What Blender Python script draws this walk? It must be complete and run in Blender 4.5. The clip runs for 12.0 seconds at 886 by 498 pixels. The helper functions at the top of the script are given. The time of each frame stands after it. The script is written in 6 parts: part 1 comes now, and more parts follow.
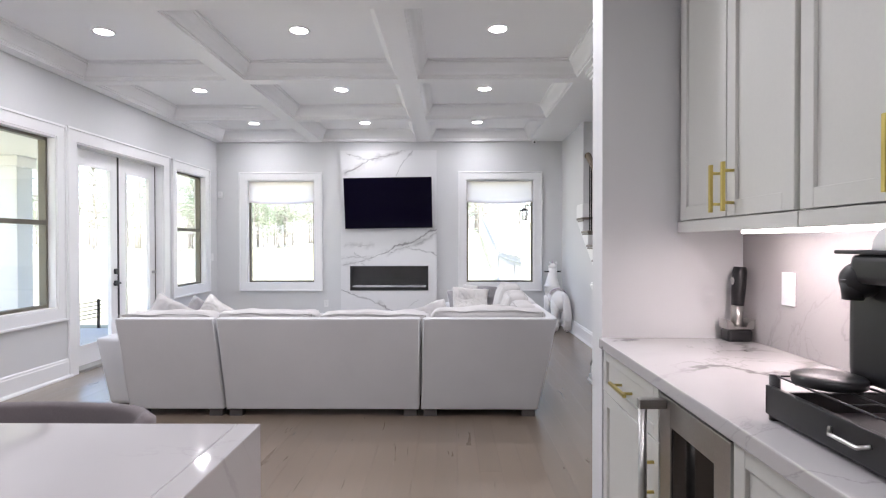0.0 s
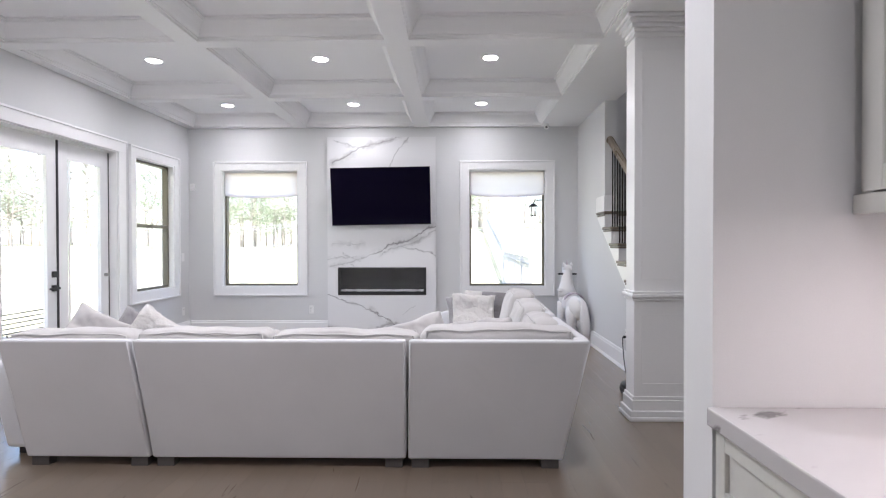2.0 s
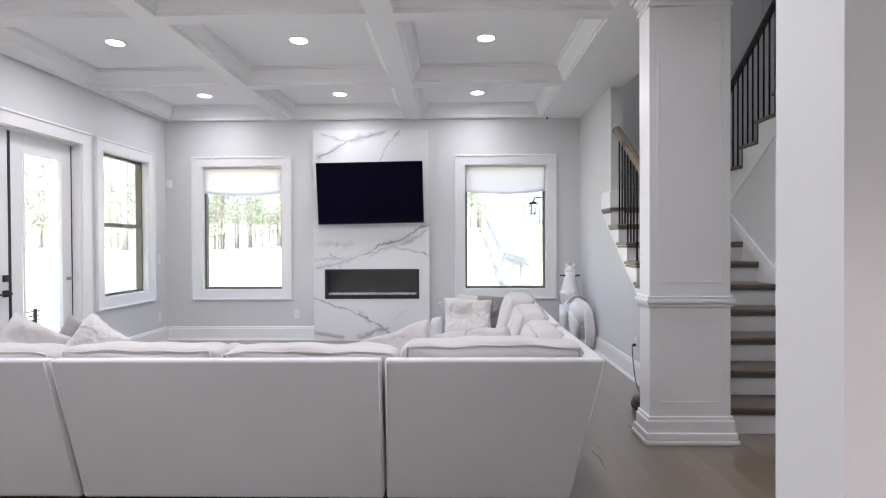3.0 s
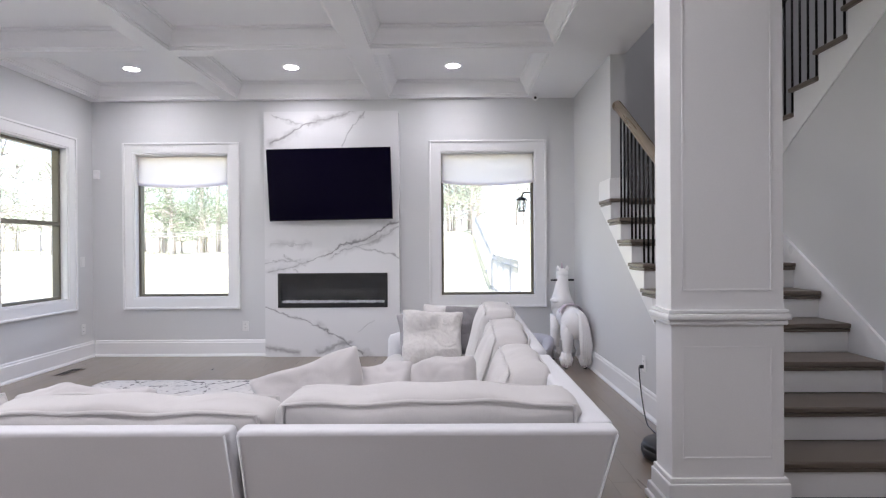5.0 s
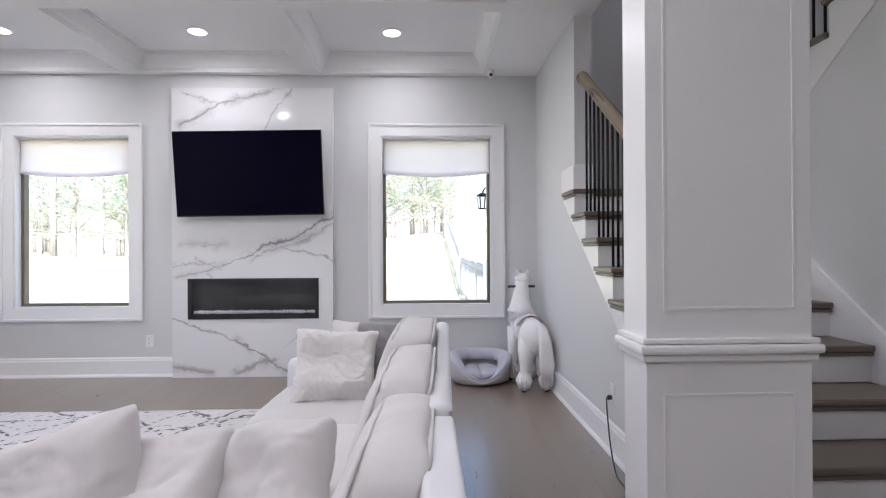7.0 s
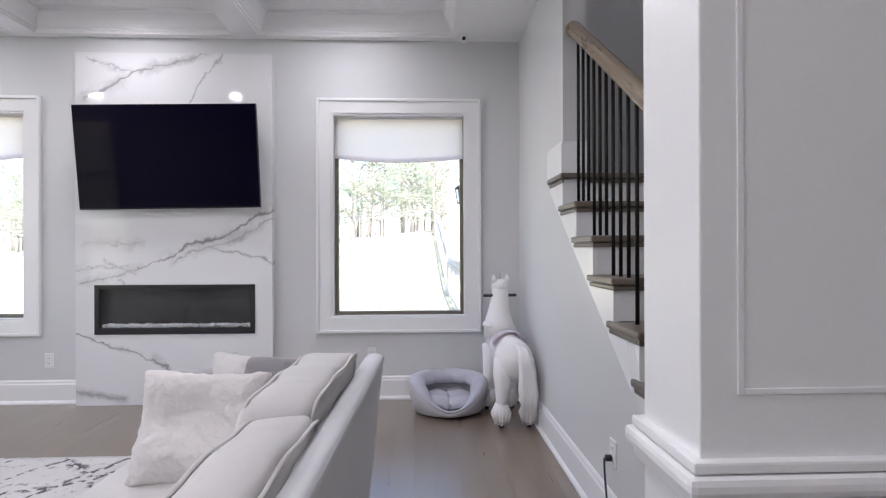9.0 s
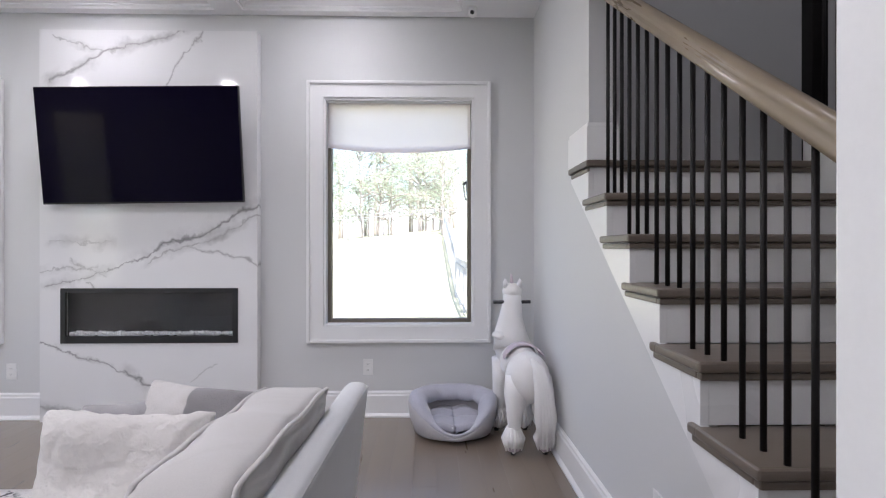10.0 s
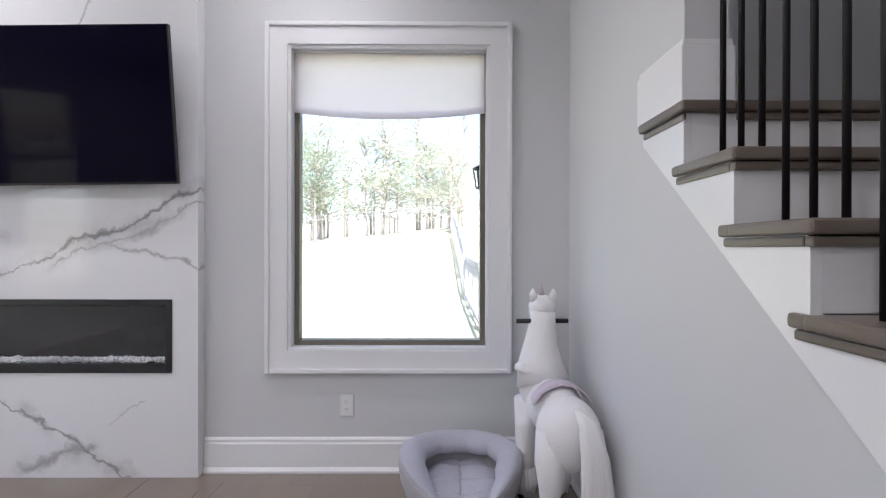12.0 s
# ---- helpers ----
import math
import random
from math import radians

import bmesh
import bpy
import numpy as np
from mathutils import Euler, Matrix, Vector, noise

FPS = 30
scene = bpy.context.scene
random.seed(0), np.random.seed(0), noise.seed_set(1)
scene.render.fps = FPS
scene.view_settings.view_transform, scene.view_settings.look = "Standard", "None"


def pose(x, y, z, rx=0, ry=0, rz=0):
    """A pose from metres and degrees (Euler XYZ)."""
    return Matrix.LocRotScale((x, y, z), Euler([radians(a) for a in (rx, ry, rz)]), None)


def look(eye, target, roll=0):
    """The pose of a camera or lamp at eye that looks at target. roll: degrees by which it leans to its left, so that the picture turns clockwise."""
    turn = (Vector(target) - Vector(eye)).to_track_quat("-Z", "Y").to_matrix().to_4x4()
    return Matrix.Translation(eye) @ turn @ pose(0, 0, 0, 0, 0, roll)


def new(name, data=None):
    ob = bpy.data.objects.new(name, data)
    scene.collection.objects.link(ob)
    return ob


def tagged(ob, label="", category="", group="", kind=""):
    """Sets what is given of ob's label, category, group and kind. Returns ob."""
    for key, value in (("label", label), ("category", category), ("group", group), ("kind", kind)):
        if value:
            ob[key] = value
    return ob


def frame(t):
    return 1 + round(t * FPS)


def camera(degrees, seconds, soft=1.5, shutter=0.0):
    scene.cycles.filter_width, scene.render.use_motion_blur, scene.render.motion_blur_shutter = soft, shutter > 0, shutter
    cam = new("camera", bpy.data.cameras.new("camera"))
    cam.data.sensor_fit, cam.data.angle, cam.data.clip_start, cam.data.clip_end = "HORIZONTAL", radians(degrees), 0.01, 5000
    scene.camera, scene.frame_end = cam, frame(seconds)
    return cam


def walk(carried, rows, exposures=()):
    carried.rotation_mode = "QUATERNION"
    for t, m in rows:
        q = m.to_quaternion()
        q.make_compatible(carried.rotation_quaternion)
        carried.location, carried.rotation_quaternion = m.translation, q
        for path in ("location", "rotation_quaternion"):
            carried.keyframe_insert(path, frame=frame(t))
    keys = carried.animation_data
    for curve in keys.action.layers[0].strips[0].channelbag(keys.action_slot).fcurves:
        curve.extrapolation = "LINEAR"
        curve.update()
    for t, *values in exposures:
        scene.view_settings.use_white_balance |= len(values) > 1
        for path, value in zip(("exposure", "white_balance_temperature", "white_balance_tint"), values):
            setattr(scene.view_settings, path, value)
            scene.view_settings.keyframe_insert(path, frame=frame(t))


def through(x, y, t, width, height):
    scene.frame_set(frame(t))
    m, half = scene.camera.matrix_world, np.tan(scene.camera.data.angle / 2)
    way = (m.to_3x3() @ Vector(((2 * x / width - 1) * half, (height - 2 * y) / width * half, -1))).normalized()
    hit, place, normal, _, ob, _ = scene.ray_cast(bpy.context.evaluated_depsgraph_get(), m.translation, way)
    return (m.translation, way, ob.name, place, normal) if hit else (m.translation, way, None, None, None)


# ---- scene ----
cam = camera(78.7, 12.0, 1.2)
PATH = [
    (0, (0.152, 0.701, 1.315), (0.124, 2.7, 1.293), -0.1),
    (0.5, (0.162, 0.938, 1.303), (0.136, 2.938, 1.281), -0.1),
    (1, (0.191, 1.182, 1.303), (0.173, 3.181, 1.282), -0.2),
    (1.5, (0.2, 1.427, 1.291), (0.165, 3.427, 1.268), -0.1),
    (2, (0.194, 1.691, 1.294), (0.152, 3.69, 1.272), -0.1),
    (2.5, (0.212, 1.933, 1.287), (0.169, 3.932, 1.266), -0.2),
    (3, (0.256, 2.182, 1.284), (0.216, 4.181, 1.264), -0.3),
    (3.2, (0.272, 2.275, 1.282), (0.229, 4.274, 1.262), -0.3),
    (5, (0.484, 3.171, 1.235), (0.466, 5.171, 1.229), -0.4),
    (5.5, (0.553, 3.39, 1.226), (0.556, 5.39, 1.221), -0.3),
    (6, (0.62, 3.637, 1.234), (0.644, 5.637, 1.226), -0.3),
    (6.5, (0.734, 3.844, 1.224), (0.778, 5.843, 1.221), -0.4),
    (7, (0.839, 4.035, 1.212), (0.901, 6.034, 1.217), -0.3),
    (9, (1.125, 4.929, 1.228), (1.205, 6.927, 1.228), -0.2),
    (9.5, (1.164, 5.166, 1.231), (1.227, 7.165, 1.225), -0.1),
    (10, (1.174, 5.401, 1.235), (1.22, 7.4, 1.233), 0.0),
    (10.5, (1.171, 5.64, 1.236), (1.215, 7.64, 1.229), -0.0),
    (11, (1.203, 5.885, 1.233), (1.242, 7.885, 1.227), -0.0),
    (11.5, (1.215, 6.141, 1.231), (1.244, 8.14, 1.222), 0.0),
    (12, (1.22, 6.41, 1.232), (1.234, 8.41, 1.226), 0.1),
]
walk(cam, [(t, look(eye, target, roll)) for t, eye, target, roll in PATH], [(0, 2.12, 6290, 15), (3.2, 2.04, 6290, 15), (5, 1.93, 6290, 17), (9, 1.91, 6290, 17), (12, 1.82, 6290, 17)])

# ---------------------------------------------------------------- world, sun, large lights
world = bpy.data.worlds.new("sky")
scene.world = world
world.use_nodes = True
wn = world.node_tree
sky = wn.nodes.new("ShaderNodeTexSky")
sky.sky_type = "NISHITA"
sky.sun_disc = False
SUN_EL, SUN_AZ = radians(60), radians(168)
sky.sun_elevation, sky.sun_rotation = SUN_EL, SUN_AZ
wn.links.new(sky.outputs[0], wn.nodes["Background"].inputs[0])
wn.nodes["Background"].inputs[1].default_value = 0.15
sun = new("sun", bpy.data.lights.new("sun", "SUN"))
sun.data.energy, sun.data.angle, sun.data.color = 5.0, radians(0.6), (1.0, 0.96, 0.9)
toward = Vector((math.sin(SUN_AZ) * math.cos(SUN_EL), math.cos(SUN_AZ) * math.cos(SUN_EL), math.sin(SUN_EL)))
sun.matrix_world = look(toward * 30, (0, 0, 0))

# levels and lines of the plan
CEIL, COFFER = 2.94, 3.11
WEST, EAST, NORTH = -3.62, 1.937, 9.38
RISE, RUN, TREAD1 = 0.1842, 0.2695, 5.793
STAIR_E = 3.05


# ---------------------------------------------------------------- materials
def material(name, colour, rough=0.5, metal=0.0, grain=40.0, vary=0.06, bump=0.05, stain=2.5, spec=0.5, coords="Object"):
    """Principled paint, cloth or metal with fine grain, slow stains and a light relief."""
    m = bpy.data.materials.new(name)
    m.use_nodes = True
    n, l = m.node_tree.nodes, m.node_tree.links
    b = n["Principled BSDF"]
    tc = n.new("ShaderNodeTexCoord")
    fine, slow = n.new("ShaderNodeTexNoise"), n.new("ShaderNodeTexNoise")
    fine.inputs["Scale"].default_value, slow.inputs["Scale"].default_value = grain, stain
    fine.inputs["Detail"].default_value = 4
    for t in (fine, slow):
        l.new(tc.outputs[coords], t.inputs["Vector"])
    mix = n.new("ShaderNodeMath")
    mix.operation = "ADD"
    l.new(fine.outputs[0], mix.inputs[0])
    l.new(slow.outputs[0], mix.inputs[1])
    ramp = n.new("ShaderNodeMapRange")
    ramp.inputs[1].default_value, ramp.inputs[2].default_value = 0.6, 1.4
    ramp.inputs[3].default_value, ramp.inputs[4].default_value = 1 - vary, 1 + vary
    l.new(mix.outputs[0], ramp.inputs[0])
    hue = n.new("ShaderNodeHueSaturation")
    hue.inputs["Color"].default_value = (*colour, 1)
    l.new(ramp.outputs[0], hue.inputs["Value"])
    l.new(hue.outputs[0], b.inputs["Base Color"])
    rr = n.new("ShaderNodeMapRange")
    rr.inputs[3].default_value, rr.inputs[4].default_value = max(0.02, rough - 0.06), min(1, rough + 0.06)
    l.new(slow.outputs[0], rr.inputs[0])
    l.new(rr.outputs[0], b.inputs["Roughness"])
    b.inputs["Metallic"].default_value = metal
    b.inputs["Specular IOR Level"].default_value = spec
    if bump:
        bp = n.new("ShaderNodeBump")
        bp.inputs["Strength"].default_value = bump
        bp.inputs["Distance"].default_value = 0.004
        l.new(fine.outputs[0], bp.inputs["Height"])
        l.new(bp.outputs[0], b.inputs["Normal"])
    return m


def fabric(name, colour, weave=380.0, bump=0.12, vary=0.05, fold=7.0, fold_bump=0.25):
    """Woven cloth: fine weave, soft folds, sheen."""
    m = material(name, colour, 0.92, 0, weave, vary, bump, 3.0, 0.15)
    n, l = m.node_tree.nodes, m.node_tree.links
    b = n["Principled BSDF"]
    b.inputs["Sheen Weight"].default_value = 0.25
    tc = n.new("ShaderNodeTexCoord")
    big = n.new("ShaderNodeTexNoise")
    big.inputs["Scale"].default_value = fold
    big.inputs["Distortion"].default_value = 0.6
    l.new(tc.outputs["Object"], big.inputs["Vector"])
    bp = n.new("ShaderNodeBump")
    bp.inputs["Strength"].default_value = fold_bump
    bp.inputs["Distance"].default_value = 0.02
    l.new(big.outputs[0], bp.inputs["Height"])
    old = b.inputs["Normal"].links[0].from_node
    l.new(bp.outputs[0], old.inputs["Normal"])
    return m


def marble(name, base, dark, scale, angle, rough=0.12, fine_amount=0.5):
    """White stone with a few long soft grey veins and finer broken ones."""
    m = bpy.data.materials.new(name)
    m.use_nodes = True
    n, l = m.node_tree.nodes, m.node_tree.links
    b = n["Principled BSDF"]
    tc = n.new("ShaderNodeTexCoord")
    mp = n.new("ShaderNodeMapping")
    mp.inputs["Rotation"].default_value = angle
    l.new(tc.outputs["Object"], mp.inputs["Vector"])

    def vein(sc, width, distort, stretch, offset):
        st = n.new("ShaderNodeMapping")
        st.inputs["Scale"].default_value = stretch
        st.inputs["Location"].default_value = offset
        l.new(mp.outputs[0], st.inputs["Vector"])
        t = n.new("ShaderNodeTexNoise")
        t.inputs["Scale"].default_value = sc
        t.inputs["Detail"].default_value = 7
        t.inputs["Roughness"].default_value = 0.55
        t.inputs["Distortion"].default_value = distort
        l.new(st.outputs[0], t.inputs["Vector"])
        a = n.new("ShaderNodeMath")
        a.operation = "SUBTRACT"
        a.inputs[1].default_value = 0.5
        l.new(t.outputs[0], a.inputs[0])
        c = n.new("ShaderNodeMath")
        c.operation = "ABSOLUTE"
        l.new(a.outputs[0], c.inputs[0])
        r = n.new("ShaderNodeMapRange")
        r.inputs[1].default_value, r.inputs[2].default_value = 0.0, width
        r.inputs[3].default_value, r.inputs[4].default_value = 1.0, 0.0
        l.new(c.outputs[0], r.inputs[0])
        return r.outputs[0]

    def times(a, k):
        t = n.new("ShaderNodeMath")
        t.operation = "MULTIPLY"
        l.new(a, t.inputs[0])
        if isinstance(k, float):
            t.inputs[1].default_value = k
        else:
            l.new(k, t.inputs[1])
        return t.outputs[0]

    patch = n.new("ShaderNodeTexNoise")
    patch.inputs["Scale"].default_value = scale * 1.1
    l.new(mp.outputs[0], patch.inputs["Vector"])
    gate = n.new("ShaderNodeMapRange")
    gate.inputs[1].default_value, gate.inputs[2].default_value = 0.42, 0.6
    l.new(patch.outputs[0], gate.inputs[0])
    main = times(vein(scale, 0.011, 0.5, (0.45, 0.45, 1.5), (3.1, 0.4, 1.7)), gate.outputs[0])
    soft = times(times(vein(scale, 0.10, 0.5, (0.45, 0.45, 1.5), (3.1, 0.4, 1.7)), gate.outputs[0]), 0.13)
    thin = times(times(vein(scale * 2.4, 0.010, 0.9, (0.6, 0.6, 1.2), (0.3, 5.2, 2.2)), gate.outputs[0]), float(fine_amount))
    add = n.new("ShaderNodeMath")
    l.new(main, add.inputs[0])
    l.new(soft, add.inputs[1])
    add2 = n.new("ShaderNodeMath")
    add2.use_clamp = True
    l.new(add.outputs[0], add2.inputs[0])
    l.new(thin, add2.inputs[1])
    mx = n.new("ShaderNodeMix")
    mx.data_type = "RGBA"
    mx.inputs[6].default_value, mx.inputs[7].default_value = (*base, 1), (*dark, 1)
    l.new(add2.outputs[0], mx.inputs[0])
    l.new(mx.outputs[2], b.inputs["Base Color"])
    b.inputs["Roughness"].default_value = rough
    return m


def plank_wood(name, colour, rough, along=(9.0, 0.7, 9.0), vary=0.22, random_by_object=True, grain_bump=0.03, coat=0.0):
    """Stained boards: long grain, slow tone change, a tone of its own for each board."""
    m = bpy.data.materials.new(name)
    m.use_nodes = True
    n, l = m.node_tree.nodes, m.node_tree.links
    b = n["Principled BSDF"]
    tc, info = n.new("ShaderNodeTexCoord"), n.new("ShaderNodeObjectInfo")
    geo = n.new("ShaderNodeNewGeometry")
    rnd = info.outputs["Random"] if random_by_object else geo.outputs["Random Per Island"]
    shift = n.new("ShaderNodeVectorMath")
    comb = n.new("ShaderNodeCombineXYZ")
    k = n.new("ShaderNodeMath")
    k.operation = "MULTIPLY"
    k.inputs[1].default_value = 40
    l.new(rnd, k.inputs[0])
    for i in range(3):
        l.new(k.outputs[0], comb.inputs[i])
    l.new(tc.outputs["Object"], shift.inputs[0])
    l.new(comb.outputs[0], shift.inputs[1])
    mp = n.new("ShaderNodeMapping")
    mp.inputs["Scale"].default_value = along
    l.new(shift.outputs[0], mp.inputs["Vector"])
    g = n.new("ShaderNodeTexNoise")
    g.inputs["Scale"].default_value, g.inputs["Detail"].default_value, g.inputs["Distortion"].default_value = 3.0, 8, 0.8
    l.new(mp.outputs[0], g.inputs["Vector"])
    tone = n.new("ShaderNodeMath")
    tone.operation = "MULTIPLY_ADD"
    tone.inputs[1].default_value, tone.inputs[2].default_value = 0.5, 0.25
    l.new(rnd, tone.inputs[0])
    s = n.new("ShaderNodeMath")
    l.new(g.outputs[0], s.inputs[0])
    l.new(tone.outputs[0], s.inputs[1])
    r = n.new("ShaderNodeMapRange")
    r.inputs[1].default_value, r.inputs[2].default_value = 0.5, 1.5
    r.inputs[3].default_value, r.inputs[4].default_value = 1 - vary, 1 + vary
    l.new(s.outputs[0], r.inputs[0])
    h = n.new("ShaderNodeHueSaturation")
    h.inputs["Color"].default_value = (*colour, 1)
    l.new(r.outputs[0], h.inputs["Value"])
    l.new(h.outputs[0], b.inputs["Base Color"])
    rr = n.new("ShaderNodeMapRange")
    rr.inputs[3].default_value, rr.inputs[4].default_value = rough - 0.08, rough + 0.1
    l.new(g.outputs[0], rr.inputs[0])
    l.new(rr.outputs[0], b.inputs["Roughness"])
    bp = n.new("ShaderNodeBump")
    bp.inputs["Strength"].default_value, bp.inputs["Distance"].default_value = grain_bump, 0.001
    b.inputs["Coat Weight"].default_value, b.inputs["Coat Roughness"].default_value = coat, 0.24
    b.inputs["Coat IOR"].default_value = 1.85
    l.new(g.outputs[0], bp.inputs["Height"])
    l.new(bp.outputs[0], b.inputs["Normal"])
    return m


def glass(name, tint=(1, 1, 1)):
    m = bpy.data.materials.new(name)
    m.use_nodes = True
    n, l = m.node_tree.nodes, m.node_tree.links
    n.clear()
    out, mx = n.new("ShaderNodeOutputMaterial"), n.new("ShaderNodeMixShader")
    tr, gl, lw = n.new("ShaderNodeBsdfTransparent"), n.new("ShaderNodeBsdfGlossy"), n.new("ShaderNodeLayerWeight")
    fr = n.new("ShaderNodeMath")
    fr.operation, fr.inputs[1].default_value = "POWER", 4.0
    l.new(lw.outputs["Facing"], fr.inputs[0])
    fs = n.new("ShaderNodeMapRange")
    fs.inputs[3].default_value, fs.inputs[4].default_value = 0.03, 0.6
    l.new(fr.outputs[0], fs.inputs[0])
    tr.inputs[0].default_value = (*tint, 1)
    gl.inputs["Roughness"].default_value = 0.02
    l.new(fs.outputs[0], mx.inputs[0])
    l.new(tr.outputs[0], mx.inputs[1])
    l.new(gl.outputs[0], mx.inputs[2])
    l.new(mx.outputs[0], out.inputs[0])
    return m


def glow(name, colour, strength):
    m = bpy.data.materials.new(name)
    m.use_nodes = True
    b = m.node_tree.nodes["Principled BSDF"]
    b.inputs["Base Color"].default_value = (0.8, 0.8, 0.8, 1)
    b.inputs["Emission Color"].default_value = (*colour, 1)
    b.inputs["Emission Strength"].default_value = strength
    return m


def shade_cloth(name):
    m = bpy.data.materials.new(name)
    m.use_nodes = True
    n, l = m.node_tree.nodes, m.node_tree.links
    b, out = n["Principled BSDF"], n["Material Output"]
    b.inputs["Base Color"].default_value = (0.8, 0.8, 0.82, 1)
    b.inputs["Roughness"].default_value = 0.9
    w = n.new("ShaderNodeTexNoise")
    w.inputs["Scale"].default_value = 300
    bp = n.new("ShaderNodeBump")
    bp.inputs["Strength"].default_value = 0.15
    l.new(w.outputs[0], bp.inputs["Height"])
    l.new(bp.outputs[0], b.inputs["Normal"])
    t, mx = n.new("ShaderNodeBsdfTranslucent"), n.new("ShaderNodeMixShader")
    t.inputs[0].default_value = (0.97, 0.88, 0.86, 1)
    mx.inputs[0].default_value = 0.8
    l.new(b.outputs[0], mx.inputs[1])
    l.new(t.outputs[0], mx.inputs[2])
    l.new(mx.outputs[0], out.inputs[0])
    return m


def rug_material():
    """Cream pile with broken dark lattice lines and speckle."""
    m = fabric("rug_pile", (0.62, 0.6, 0.59), 160, 0.8, 0.1, 14, 0.3)
    n, l = m.node_tree.nodes, m.node_tree.links
    b = n["Principled BSDF"]
    tc = n.new("ShaderNodeTexCoord")
    total = None
    for angle, sc, seed in ((0.5, 2.3, 0.0), (-0.75, 1.9, 3.0), (1.25, 1.5, 7.0)):
        mp = n.new("ShaderNodeMapping")
        mp.inputs["Rotation"].default_value = (0, 0, angle)
        mp.inputs["Location"].default_value = (seed, seed, 0)
        l.new(tc.outputs["Object"], mp.inputs["Vector"])
        w = n.new("ShaderNodeTexWave")
        w.inputs["Scale"].default_value = sc * 0.45
        w.inputs["Distortion"].default_value = 3.2
        w.inputs["Detail"].default_value = 4
        w.inputs["Detail Scale"].default_value = 2.0
        l.new(mp.outputs[0], w.inputs["Vector"])
        r = n.new("ShaderNodeMapRange")
        r.inputs[1].default_value, r.inputs[2].default_value = 0.972, 0.998
        l.new(w.outputs["Fac"], r.inputs[0])
        if total is None:
            total = r.outputs[0]
        else:
            a = n.new("ShaderNodeMath")
            a.use_clamp = True
            l.new(total, a.inputs[0])
            l.new(r.outputs[0], a.inputs[1])
            total = a.outputs[0]
    sp = n.new("ShaderNodeTexNoise")
    sp.inputs["Scale"].default_value, sp.inputs["Detail"].default_value = 24, 7
    l.new(tc.outputs["Object"], sp.inputs["Vector"])
    pr = n.new("ShaderNodeMapRange")
    pr.inputs[1].default_value, pr.inputs[2].default_value = 0.46, 0.53
    l.new(sp.outputs[0], pr.inputs[0])
    pk = n.new("ShaderNodeMath")
    pk.operation = "MULTIPLY"
    l.new(total, pk.inputs[0])
    l.new(pr.outputs[0], pk.inputs[1])
    s2 = n.new("ShaderNodeMapRange")
    s2.inputs[1].default_value, s2.inputs[2].default_value, s2.inputs[4].default_value = 0.60, 0.68, 0.55
    l.new(sp.outputs[0], s2.inputs[0])
    a = n.new("ShaderNodeMath")
    a.operation = "MAXIMUM"
    l.new(pk.outputs[0], a.inputs[0])
    l.new(s2.outputs[0], a.inputs[1])
    old = b.inputs["Base Color"].links[0].from_socket
    mx = n.new("ShaderNodeMix")
    mx.data_type = "RGBA"
    mx.inputs[7].default_value = (0.035, 0.033, 0.04, 1)
    l.new(a.outputs[0], mx.inputs[0])
    l.new(old, mx.inputs[6])
    l.new(mx.outputs[2], b.inputs["Base Color"])
    return m


